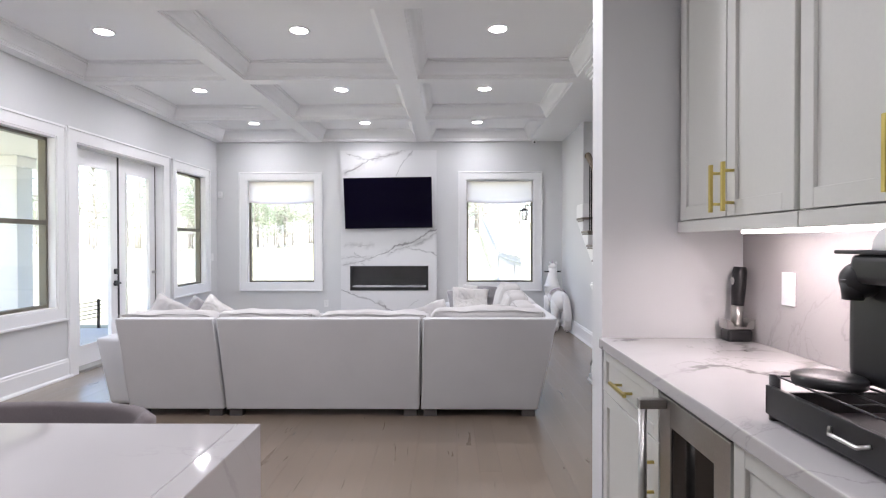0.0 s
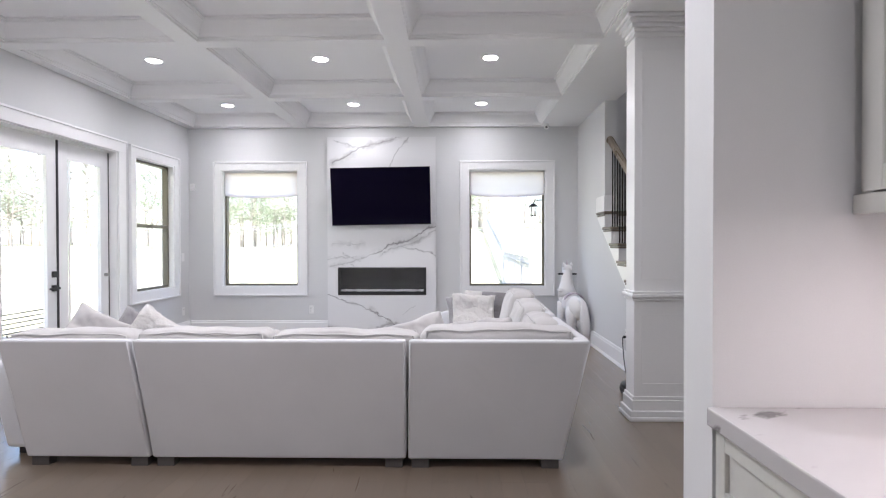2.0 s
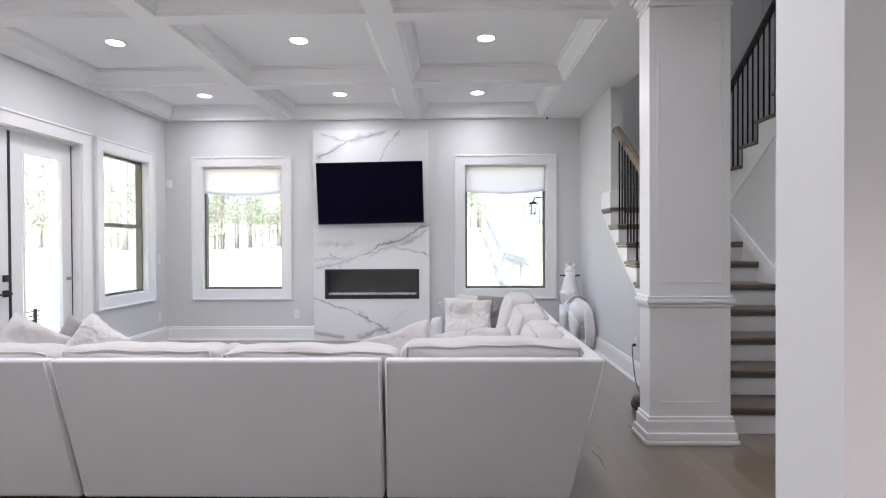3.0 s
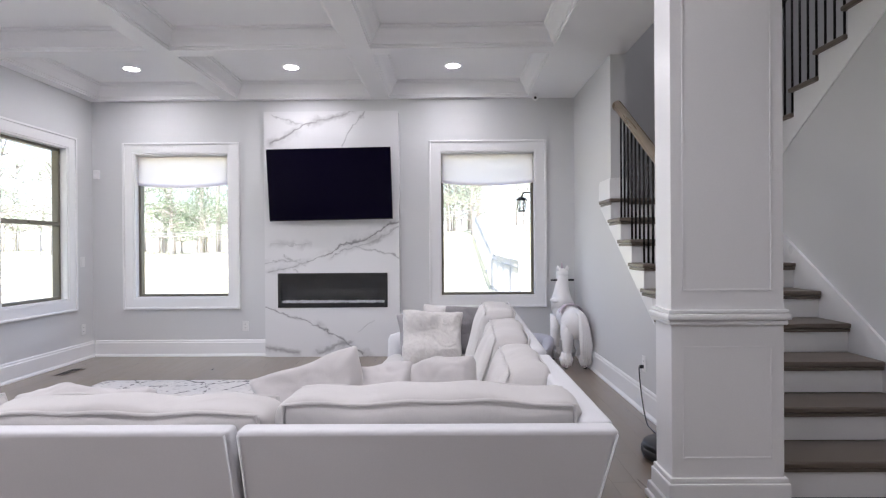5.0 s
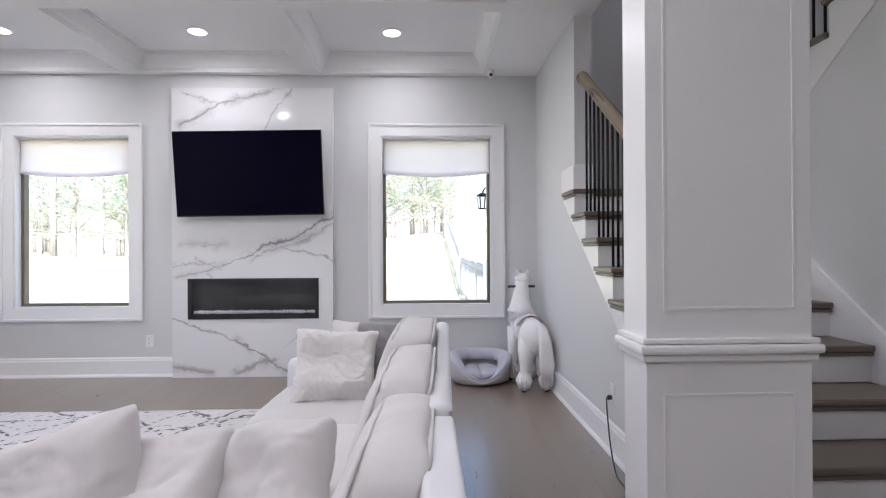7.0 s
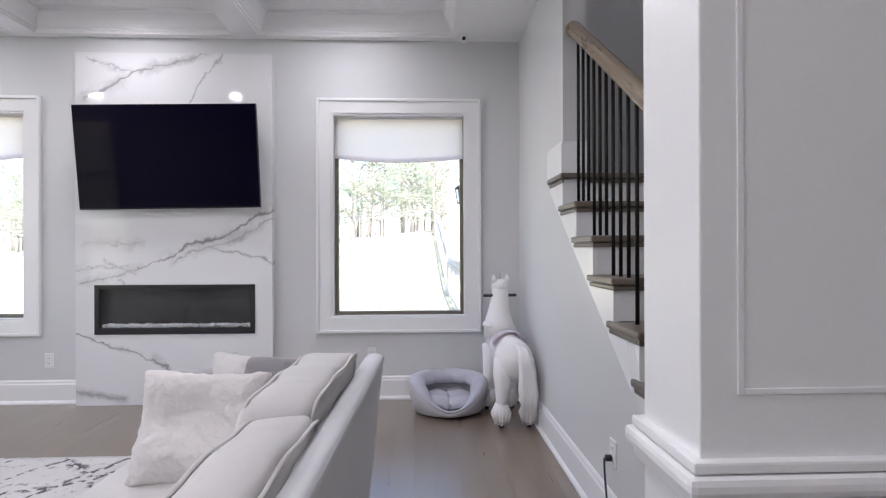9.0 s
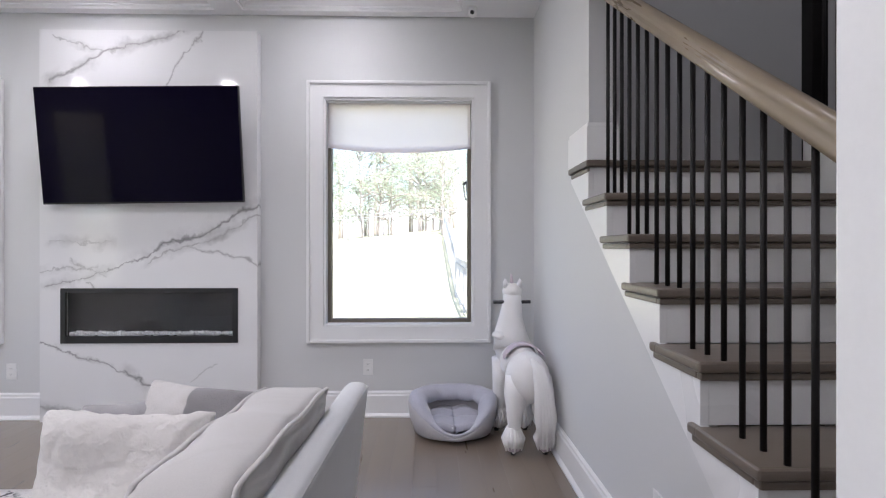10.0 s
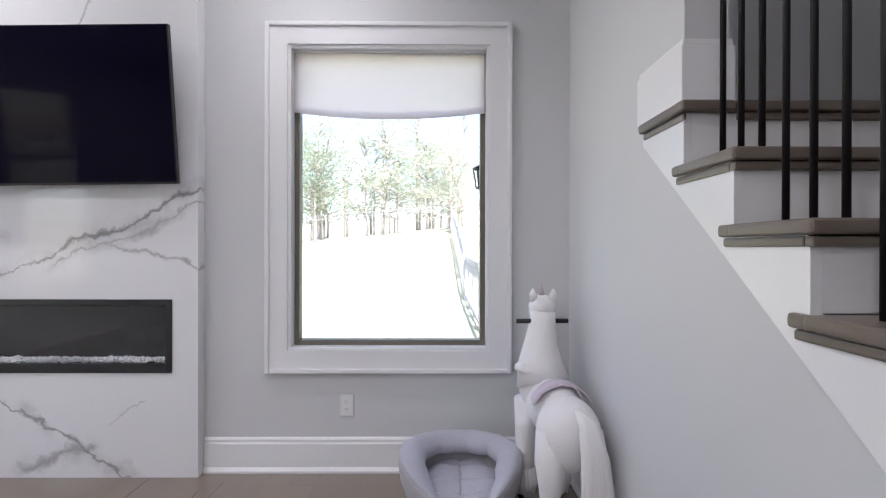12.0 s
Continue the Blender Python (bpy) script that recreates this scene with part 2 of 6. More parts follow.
def veined_slab():
    """Polished white slab with a few long grey veins, some soft cloud beside them and faint threads."""
    m = bpy.data.materials.new("panel_marble")
    m.use_nodes = True
    n, l = m.node_tree.nodes, m.node_tree.links
    b = n["Principled BSDF"]
    tc = n.new("ShaderNodeTexCoord")

    def op(kind, a, c, d=None):
        t = n.new("ShaderNodeMath")
        t.operation = kind
        for i, v in enumerate((a, c, d)):
            if v is None:
                continue
            if isinstance(v, (int, float)):
                t.inputs[i].default_value = v
            else:
                l.new(v, t.inputs[i])
        return t.outputs[0]

    def wobble(scale, amount, seed):
        t = n.new("ShaderNodeTexNoise")
        t.inputs["Scale"].default_value, t.inputs["Detail"].default_value = scale, 6
        t.inputs["Roughness"].default_value = 0.6
        o = n.new("ShaderNodeVectorMath")
        o.inputs[1].default_value = (seed, seed * 2, seed)
        l.new(tc.outputs["Object"], o.inputs[0])
        l.new(o.outputs[0], t.inputs["Vector"])
        return op("MULTIPLY", op("SUBTRACT", t.outputs[0], 0.5), amount)

    sep = n.new("ShaderNodeSeparateXYZ")
    l.new(tc.outputs["Object"], sep.inputs[0])
    px = op("ADD", op("ADD", sep.outputs[0], wobble(3.0, 0.22, 1.3)), wobble(16, 0.05, 4.1))
    pz = op("ADD", op("ADD", sep.outputs[2], wobble(2.6, 0.26, 7.7)), wobble(14, 0.06, 2.9))
    thin_noise, cloud = wobble(9, 1.0, 3.3), wobble(4.5, 1.0, 9.1)
    total = None
    # from, to, width of the line, depth of tone, width of the cloud beside it
    for x0, z0, x1, z1, w, k, halo in (
            (-1.60, 0.95, -0.93, 1.15, 0.007, 0.65, 0.05), (-0.93, 1.15, 0.02, 1.57, 0.013, 0.85, 0.085), (-0.58, 1.24, -0.05, 1.12, 0.006, 0.6, 0.02),
            (-1.50, 1.26, -1.10, 1.31, 0.007, 0.4, 0.06), (-1.53, 2.42, -0.98, 2.68, 0.013, 0.75, 0.075), (-0.98, 2.68, -0.45, 2.85, 0.010, 0.7, 0.05),
            (-1.50, 2.78, -1.14, 2.60, 0.006, 0.55, 0.03), (-0.45, 2.80, -0.72, 2.36, 0.005, 0.55, 0.015), (-1.64, 0.60, -1.0, 0.37, 0.007, 0.75, 0.025),
            (-1.0, 0.37, -0.42, -0.02, 0.012, 0.8, 0.07), (-1.60, 0.12, -1.22, 0.05, 0.028, 0.6, 0.07), (-0.98, 0.04, -0.62, 0.15, 0.03, 0.6, 0.09), (-0.55, 0.30, -0.35, 0.42, 0.004, 0.4, 0.01), (-0.85, 1.13, -0.02, 1.47, 0.006, 0.6, 0.05), (-1.62, 1.06, -1.2, 1.12, 0.006, 0.5, 0.03), (-1.3, 1.0, -1.22, 0.9, 0.006, 0.6, 0.02), (-1.40, 1.14, -1.15, 1.05, 0.005, 0.5, 0.02)):
        dx, dz = x1 - x0, z1 - z0
        L2 = dx * dx + dz * dz
        u = op("ADD", op("MULTIPLY", op("SUBTRACT", px, x0), dx / L2), op("MULTIPLY", op("SUBTRACT", pz, z0), dz / L2))
        u = op("MINIMUM", op("MAXIMUM", u, 0.0), 1.0)
        ex = op("SUBTRACT", op("SUBTRACT", px, x0), op("MULTIPLY", u, dx))
        ez = op("SUBTRACT", op("SUBTRACT", pz, z0), op("MULTIPLY", u, dz))
        d = op("SQRT", op("ADD", op("MULTIPLY", ex, ex), op("MULTIPLY", ez, ez)), None)
        wide = op("MAXIMUM", op("MULTIPLY_ADD", thin_noise, w * 6.0, w * 1.5), 0.001)
        line = op("MULTIPLY", op("MAXIMUM", op("SUBTRACT", 1.0, op("DIVIDE", d, wide)), 0.0), k)
        soft = op("MULTIPLY", op("MAXIMUM", op("SUBTRACT", 1.0, op("DIVIDE", d, halo)), 0.0), op("MAXIMUM", op("MULTIPLY_ADD", cloud, 2.2, 0.2), 0.0))
        both = op("MAXIMUM", line, op("MULTIPLY", soft, 0.9))
        total = both if total is None else op("MAXIMUM", total, both)
    mx = n.new("ShaderNodeMix")
    mx.data_type = "RGBA"
    mx.inputs[6].default_value, mx.inputs[7].default_value = (0.78, 0.78, 0.79, 1), (0.16, 0.155, 0.16, 1)
    l.new(op("MINIMUM", total, 1.0), mx.inputs[0])
    l.new(mx.outputs[2], b.inputs["Base Color"])
    b.inputs["Roughness"].default_value = 0.07
    return m


WALL = material("wall_paint", (0.66, 0.665, 0.67), 0.6, 0, 260, 0.02, 0.06, 0.8, 0.3)
TRIM = material("trim_paint", (0.84, 0.84, 0.845), 0.3, 0, 120, 0.02, 0.03, 1.2)
CEILING = material("ceiling_paint", (0.86, 0.86, 0.865), 0.65, 0, 200, 0.02, 0.05, 0.8, 0.3)
CABINET = material("cabinet_paint", (0.6, 0.6, 0.565), 0.35, 0, 90, 0.02, 0.02, 1.5)
STONE = veined_slab()
QUARTZ = marble("counter_quartz", (0.49, 0.475, 0.475), (0.2, 0.19, 0.19), 1.25, (0.4, 0.3, 0.9), 0.045, 0.35)
SPLASH = marble("splash_stone", (0.42, 0.4, 0.395), (0.345, 0.33, 0.325), 2.2, (0.9, 0.2, 0.1), 0.25, 0.6)
OAK = plank_wood("floor_oak", (0.196, 0.15, 0.11), 0.3, vary=0.13, coat=0.7)
OAK_STUFF = plank_wood("floor_oak_far", (0.196, 0.15, 0.11), 0.3, vary=0.13, random_by_object=False, coat=0.7)
TREAD = plank_wood("tread_oak", (0.155, 0.125, 0.1), 0.32, (0.7, 9, 9), 0.15)
RAIL = plank_wood("rail_oak", (0.27, 0.215, 0.15), 0.28, (12, 0.5, 0.5), 0.1)
IRON = material("black_iron", (0.016, 0.014, 0.014), 0.5, 0.6, 150, 0.15, 0.05)
# One linen, light put into colour: frames paler and bluer, cushions darkened.
LINEN_LIT = fabric("sofa_linen_lit", (0.665, 0.67, 0.69), 380, 0.1, 0.05, 6.0, 0.14)
LINEN_DIMMED = fabric("sofa_linen_dimmed", (0.56, 0.545, 0.535), 380, 0.12, 0.05, 9.0, 0.4)
PILLOW = fabric("pillow_cotton", (0.57, 0.55, 0.545), 300, 0.15)
KNIT = fabric("pillow_knit", (0.66, 0.64, 0.62), 58, 1.0, 0.05, 26, 0.45)
GREY = fabric("pillow_grey", (0.36, 0.35, 0.36), 260, 0.5)
VELVET = fabric("chair_velvet", (0.2, 0.175, 0.18), 420, 0.3, 0.15, 5, 0.4)
RUG = rug_material()


def striped(name, light, dark):
    """Woven cloth with one broad dark panel beside a light one."""
    m = fabric(name, light, 240, 0.6)
    n, l = m.node_tree.nodes, m.node_tree.links
    b = n["Principled BSDF"]
    tc, sp, st = n.new("ShaderNodeTexCoord"), n.new("ShaderNodeSeparateXYZ"), n.new("ShaderNodeMapRange")
    l.new(tc.outputs["Object"], sp.inputs[0])
    st.inputs[1].default_value, st.inputs[2].default_value = -0.045, -0.04
    l.new(sp.outputs[0], st.inputs[0])
    old = b.inputs["Base Color"].links[0].from_socket
    mx = n.new("ShaderNodeMix")
    mx.data_type = "RGBA"
    mx.inputs[7].default_value = (*dark, 1)
    l.new(st.outputs[0], mx.inputs[0])
    l.new(old, mx.inputs[6])
    l.new(mx.outputs[2], b.inputs["Base Color"])
    return m


STRIPED = striped("pillow_striped", (0.58, 0.56, 0.55), (0.27, 0.26, 0.27))
BED = fabric("pet_bed_plush", (0.47, 0.47, 0.53), 160, 0.35, 0.14, 14, 0.25)
BED_SHELL = fabric("pet_bed_shell", (0.47, 0.455, 0.475), 240, 0.3, 0.08, 10, 0.15)
FUR = fabric("white_plush", (0.84, 0.825, 0.82), 150, 0.4, 0.03, 30, 0.12)
PINK = fabric("pink_plush", (0.58, 0.5, 0.56), 200, 0.25)
BLACK = material("black_plastic", (0.012, 0.012, 0.013), 0.35, 0, 200, 0.1, 0.02)
SCREEN = material("screen_glass", (0.004, 0.003, 0.011), 0.07, 0, 4, 0.02, 0, 2.5, 0.07)
STEEL = material("brushed_steel", (0.5, 0.49, 0.47), 0.3, 1, 180, 0.08, 0.04)
BRASS = material("satin_brass", (0.62, 0.5, 0.16), 0.3, 1, 160, 0.05, 0.02)
PLASTIC = material("white_plastic", (0.8, 0.8, 0.8), 0.4, 0, 100, 0.02, 0.01)
BRONZE = material("bronze_frame", (0.17, 0.155, 0.12), 0.45, 0.3, 120, 0.08, 0.02)
LEG = material("dark_leg_wood", (0.07, 0.063, 0.06), 0.5, 0, 60, 0.15, 0.05)
DARK = material("dark_rubber", (0.03, 0.03, 0.032), 0.6, 0, 90, 0.1, 0.05)
FIRE = material("firebox_steel", (0.022, 0.0215, 0.023), 0.25, 0.0, 6, 0.15, 0.0)
CRYSTAL = material("crushed_glass", (0.85, 0.86, 0.88), 0.12, 0, 80, 0.15, 0.1)
PANE = glass("window_glass")
FIREGLASS = glass("firebox_glass", (0.97, 0.97, 0.97))
SMOKED = glass("smoked_glass", (0.12, 0.12, 0.13))
SHADE = shade_cloth("shade_cloth")
LENS = glow("lamp_lens", (1, 0.97, 0.93), 6.0)
STRIP = glow("strip_lens", (1, 0.9, 0.86), 4.0)
GRASS = material("lawn_grass", (0.36, 0.36, 0.25), 0.9, 0, 9, 0.3, 0.6, 0.15, 0.1)
BARK = material("pine_bark", (0.4, 0.36, 0.33), 0.9, 0, 14, 0.3, 0.8, 1.5, 0.1)
FENCE = material("fence_metal", (0.4, 0.41, 0.43), 0.4, 0.3, 60, 0.1, 0.05)


def leafy(name, colour, through):
    """Leaf green that lets light through."""
    m = material(name, colour, 0.6, 0, 3, 0.35, 0.0, 0.5, 0.2)
    n, l = m.node_tree.nodes, m.node_tree.links
    t, mx = n.new("ShaderNodeBsdfTranslucent"), n.new("ShaderNodeMixShader")
    t.inputs[0].default_value = (*through, 1)
    mx.inputs[0].default_value = 0.5
    l.new(n["Principled BSDF"].outputs[0], mx.inputs[1])
    l.new(t.outputs[0], mx.inputs[2])
    l.new(mx.outputs[0], n["Material Output"].inputs[0])
    return m


LEAF = leafy("leaf_green", (0.36, 0.4, 0.32), (0.5, 0.56, 0.44))
LEAF_DEEP = leafy("leaf_deep", (0.2, 0.26, 0.17), (0.26, 0.34, 0.2))
LEAF_PALE = leafy("leaf_spring", (0.42, 0.46, 0.37), (0.54, 0.6, 0.46))
PATIO = material("patio_concrete", (0.5, 0.49, 0.47), 0.85, 0, 30, 0.1, 0.3, 1.0)
SIDING = material("white_siding", (0.7, 0.69, 0.66), 0.7, 0, 40, 0.04, 0.1)


# ---------------------------------------------------------------- building helpers
def part(name, bm, mat, parent=None, label="", smooth=False, kind=""):
    """Links a bmesh as one mesh object, under a thing or a part."""
    me = bpy.data.meshes.new(name)
    bmesh.ops.recalc_face_normals(bm, faces=bm.faces)
    if smooth:
        for f in bm.faces:
            f.smooth = True
    bm.to_mesh(me)
    bm.free()
    for k in (mat if isinstance(mat, (list, tuple)) else [mat]):
        me.materials.append(k)
    ob = new(name, me)
    if parent is not None:
        ob.parent = parent
    return tagged(ob, label, "", "", kind)


def thing(name, label, category, group="", at=(0, 0, 0), turn=0.0):
    e = new(name)
    e.empty_display_size = 0.1
    e.matrix_basis = pose(*at, 0, 0, turn)
    return tagged(e, label, category, group)


def box(bm, x0, x1, y0, y1, z0, z1, bevel=0.0, seg=2, mat=0):
    r = bmesh.ops.create_cube(bm, size=1)
    vs = r["verts"]
    for v in vs:
        v.co = Vector(((x0 + x1) / 2 + v.co.x * (x1 - x0), (y0 + y1) / 2 + v.co.y * (y1 - y0), (z0 + z1) / 2 + v.co.z * (z1 - z0)))
    fs = {f for v in vs for f in v.link_faces}
    for f in fs:
        f.material_index = mat
    if bevel:
        bmesh.ops.bevel(bm, geom=list({e for v in vs for e in v.link_edges}), offset=bevel, segments=seg, affect="EDGES", profile=0.6)
    return vs


def boxed(name, dims, mat, parent=None, label="", bevel=0.004, seg=2, smooth=False, kind=""):
    bm = bmesh.new()
    box(bm, *dims, bevel, seg)
    return part(name, bm, mat, parent, label, smooth, kind)


def tube(bm, points, radii, sides=10, mat=0, cap=True):
    """A round tube through points, with a radius at each."""
    if not isinstance(radii, (list, tuple)):
        radii = [radii] * len(points)
    pts = [Vector(p) for p in points]
    rings, side = [], None
    for i, p in enumerate(pts):
        d = (pts[min(i + 1, len(pts) - 1)] - pts[max(i - 1, 0)]).normalized()
        if side is None:
            side = d.cross(Vector((0, 0, 1)))
            if side.length < 0.1:
                side = d.cross(Vector((1, 0, 0)))
        side = (side - d * side.dot(d)).normalized()
        up = d.cross(side)
        rings.append([bm.verts.new(p + radii[i] * (math.cos(a) * side + math.sin(a) * up)) for a in [2 * math.pi * k / sides for k in range(sides)]])
    faces = []
    for a, b in zip(rings, rings[1:]):
        for k in range(sides):
            faces.append(bm.faces.new((a[k], a[(k + 1) % sides], b[(k + 1) % sides], b[k])))
    if cap:
        faces += [bm.faces.new(rings[0][::-1]), bm.faces.new(rings[-1])]
    for f in faces:
        f.material_index = mat
        f.smooth = True
    return rings


def lathe(bm, profile, sides=32, centre=(0, 0, 0), mat=0):
    """Turns (radius, height) pairs round z."""
    c = Vector(centre)
    rings = [[bm.verts.new(c + Vector((r * math.cos(2 * math.pi * k / sides), r * math.sin(2 * math.pi * k / sides), z))) for k in range(sides)] for r, z in profile]
    for a, b in zip(rings, rings[1:]):
        for k in range(sides):
            f = bm.faces.new((a[k], a[(k + 1) % sides], b[(k + 1) % sides], b[k]))
            f.material_index, f.smooth = mat, True
    for ring, flip in ((rings[0], True), (rings[-1], False)):
        f = bm.faces.new(ring[::-1] if flip else ring)
        f.material_index = mat


def ball(bm, centre, size, mat=0, seg=20, rough=0.0, turn=None):
    r = bmesh.ops.create_uvsphere(bm, u_segments=seg, v_segments=max(8, seg * 2 // 3), radius=1)
    t = turn or Matrix.Identity(3)
    for v in r["verts"]:
        n = v.co.copy()
        v.co = Vector(centre) + t @ Vector((n.x * size[0], n.y * size[1], n.z * size[2]))
        if rough:
            v.co += n * rough * (noise.noise(v.co * 30) + 0.6 * noise.noise(v.co * 75))
    for f in {f for v in r["verts"] for f in v.link_faces}:
        f.material_index, f.smooth = mat, True


def prism(bm, outline, axis, a, b, mat=0):
    """Pushes an outline of two-number points along an axis from a to b."""
    def put(u, v, w):
        return {"x": (w, u, v), "y": (u, w, v), "z": (u, v, w)}[axis]
    lo = [bm.verts.new(put(u, v, a)) for u, v in outline]
    hi = [bm.verts.new(put(u, v, b)) for u, v in outline]
    fs = [bm.faces.new(lo[::-1]), bm.faces.new(hi)]
    n = len(outline)
    for k in range(n):
        fs.append(bm.faces.new((lo[k], lo[(k + 1) % n], hi[(k + 1) % n], hi[k])))
    for f in fs:
        f.material_index = mat


def structure(ob, label, category=""):
    return tagged(ob, label, category, "", "structure")


def pillow(name, w, h, t, mat, parent=None, seed=0, label="", pinch=0.09, crumple=0.02, ragged=0.0):
    """A soft square pillow standing on its edge: width x, height z, thickness y."""
    bm = bmesh.new()
    n = 54 if ragged else 34
    grid = {}
    for side in (-1, 1):
        for i in range(n + 1):
            for j in range(n + 1):
                u, v = 2 * i / n - 1, 2 * j / n - 1
                rim = i in (0, n) or j in (0, n)
                if side == 1 and rim:
                    grid[side, i, j] = grid[-1, i, j]
                    continue
                prof = max(0.0, (1 - u ** 4) * (1 - v ** 4)) ** 0.45
                far = max(abs(u), abs(v))
                k = far / (abs(u) ** 16 + abs(v) ** 16) ** (1 / 16) if far > 1e-6 else 1.0
                x = u * k * w / 2 * (1 - pinch * (1 - v * v) * abs(u) ** 3)
                z = v * k * h / 2 * (1 - pinch * (1 - u * u) * abs(v) ** 3)
                p = Vector((x, side * t / 2 * prof, z))
                q = p * 7 + Vector((seed * 3.7, side, seed))
                p += Vector((noise.noise(q), noise.noise(q + Vector((9, 0, 0))) * 1.6, noise.noise(q + Vector((0, 9, 0))))) * crumple * (0.3 + prof)
                p.y += side * 0.5 * crumple * prof * abs(noise.noise(q * 2.6))
                # creases that run in from the corners and the seam
                fold = noise.noise(Vector((math.atan2(v, u) * 4.2, seed * 5.1, side))) * far ** 2
                p.y += side * 0.7 * crumple * prof * fold - side * 0.35 * crumple * prof * max(0.0, 1 - 9 * abs(noise.noise(q * 1.1 + Vector((4, 4, 4)))))
                if ragged:
                    p += Vector((noise.noise(q * 5.0), 0.6 * noise.noise(q * 4.3 + Vector((3, 1, 2))), noise.noise(q * 5.0 + Vector((7, 2, 5))))) * ragged * (0.25 + far ** 6)
                    p.y += side * ragged * 0.8 * prof * abs(math.sin(p.x * 46 + 2 * noise.noise(q))) * abs(math.sin(p.z * 46))
                grid[side, i, j] = bm.verts.new(p)
    for side in (-1, 1):
        for i in range(n):
            for j in range(n):
                c = [grid[side, i, j], grid[side, i + 1, j], grid[side, i + 1, j + 1], grid[side, i, j + 1]]
                bm.faces.new(c if side == -1 else c[::-1])
    return part(name, bm, mat, parent, label, True)


def soft_box(bm, x0, x1, y0, y1, z0, z1, r=0.05, crown=0.02, seed=0, n=14, crumple=0.006, lean=(0, 0)):
    """An upholstered block: rounded edges, a slight crown and uneven faces. lean: shift of the top in x and y."""
    c = Vector(((x0 + x1) / 2, (y0 + y1) / 2, (z0 + z1) / 2))
    hx, hy, hz = (x1 - x0) / 2, (y1 - y0) / 2, (z1 - z0) / 2
    res = bmesh.ops.create_cube(bm, size=2)
    es = list({e for v in res["verts"] for e in v.link_edges})
    bmesh.ops.subdivide_edges(bm, edges=es, cuts=n, use_grid_fill=True)
    vs = list(bm.verts)
    for v in vs:
        p = Vector((v.co.x * hx, v.co.y * hy, v.co.z * hz))
        core = Vector((max(-hx + r, min(hx - r, p.x)), max(-hy + r, min(hy - r, p.y)), max(-hz + r, min(hz - r, p.z))))
        d = p - core
        p = core + d.normalized() * r if d.length > 1e-6 else p
        u, w, k = v.co
        p += Vector((u * crown * (1 - w * w) * (1 - k * k), w * crown * (1 - u * u) * (1 - k * k), k * crown * (1 - u * u) * (1 - w * w)))
        q = (p + c) * 6 + Vector((seed * 5.1, 0, 0))
        p += Vector((noise.noise(q), noise.noise(q + Vector((7, 0, 0))), noise.noise(q + Vector((0, 7, 0))))) * crumple
        f = (p.z + hz) / (2 * hz)
        v.co = c + p + Vector((lean[0] * f, lean[1] * f, 0))
    for f in {f for v in vs for f in v.link_faces}:
        f.smooth = True


# ---------------------------------------------------------------- shell
def wall(name, boxes, label, mat=None):
    bm = bmesh.new()
    for b in boxes:
        box(bm, *b)
    return structure(part(name, bm, mat or WALL), label, "wall")


T = 0.16
# west wall: near window, double door, far window
WIN0, DOOR, WIN1 = (4.45, 5.80), (6.09, 7.74), (8.08, 8.95)
SILL, HEAD, DHEAD = 0.70, 2.33, 2.335
wx = (WEST - T, WEST)
wall("wall_west", [
    (*wx, -3.0, WIN0[0], 0, 3.4), (*wx, *WIN0, 0, SILL), (*wx, *WIN0, HEAD, 3.4), (*wx, WIN0[1], DOOR[0], 0, 3.4),
    (*wx, *DOOR, DHEAD, 3.4), (*wx, DOOR[1], WIN1[0], 0, 3.4), (*wx, *WIN1, 0, SILL), (*wx, *WIN1, HEAD, 3.4), (*wx, WIN1[1], NORTH + T, 0, 3.4)],
    "light grey painted wall with windows and a glazed double door")
# north wall with two windows; goes on behind the stairs
WA, WB = (-3.123, -2.042), (0.404, 1.483)
NZ = (0.678, 2.327)
ny = (NORTH, NORTH + T)
wall("wall_north", [
    (WEST, WA[0], *ny, 0, 5.6), (*WA, *ny, 0, NZ[0]), (*WA, *ny, NZ[1], 5.6), (WA[1], WB[0], *ny, 0, 5.6),
    (*WB, *ny, 0, NZ[0]), (*WB, *ny, NZ[1], 5.6), (WB[1], 4.4, *ny, 0, 5.6)],
    "light grey painted wall with two tall windows")
# east wall under and beyond the stairs
SPLIT = TREAD1 + 8 * RUN + 0.04
bm = bmesh.new()
box(bm, EAST, EAST + 0.13, SPLIT, NORTH, 0, 5.6)
low = [(5.99, 0.0), (SPLIT, 0.0), (SPLIT, 9 * RISE - 0.278)]
prism(bm, low, "x", EAST, EAST + 0.1)
structure(part("wall_stair_side", bm, WALL), "pale grey wall below the open stair", "wall")
UP_Y = 8.02
up = lambda y: 9 * RISE + (UP_Y - y) / RUN * RISE - 0.19
bm = bmesh.new()
prism(bm, [(-3.0, 0), (7.93, 0), (7.93, up(7.93)), (5.2, up(5.2)), (-3.0, up(5.2))], "x", STAIR_E, STAIR_E + 0.12)
structure(part("wall_stair_east", bm, WALL), "grey painted wall below the upper stair flight", "wall")
wall("wall_stairwell_far", [(4.3, 4.42, -3.0, NORTH, 0, 5.6), (EAST + 0.13, 4.42, 3.0, 3.12, 3.4, 5.6)], "grey painted outer wall of the stairwell")
# Unseen; carried south to y 3.0 to keep sky light out.
wall("wall_stairwell_upper", [(EAST, EAST + 0.13, 3.0, SPLIT, 3.3, 5.6)], "unseen grey upper wall closing the stairwell to sky light")
# stub wall of the kitchen and the cabinet wall
wall("wall_stub", [(0.767, 1.60, 2.90, 3.05, 0, CEIL)], "pale painted end wall beside the kitchen cabinets")
wall("wall_kitchen", [(1.345, 1.60, -3.0, 2.90, 0, CEIL)], "painted wall behind the kitchen cabinets")
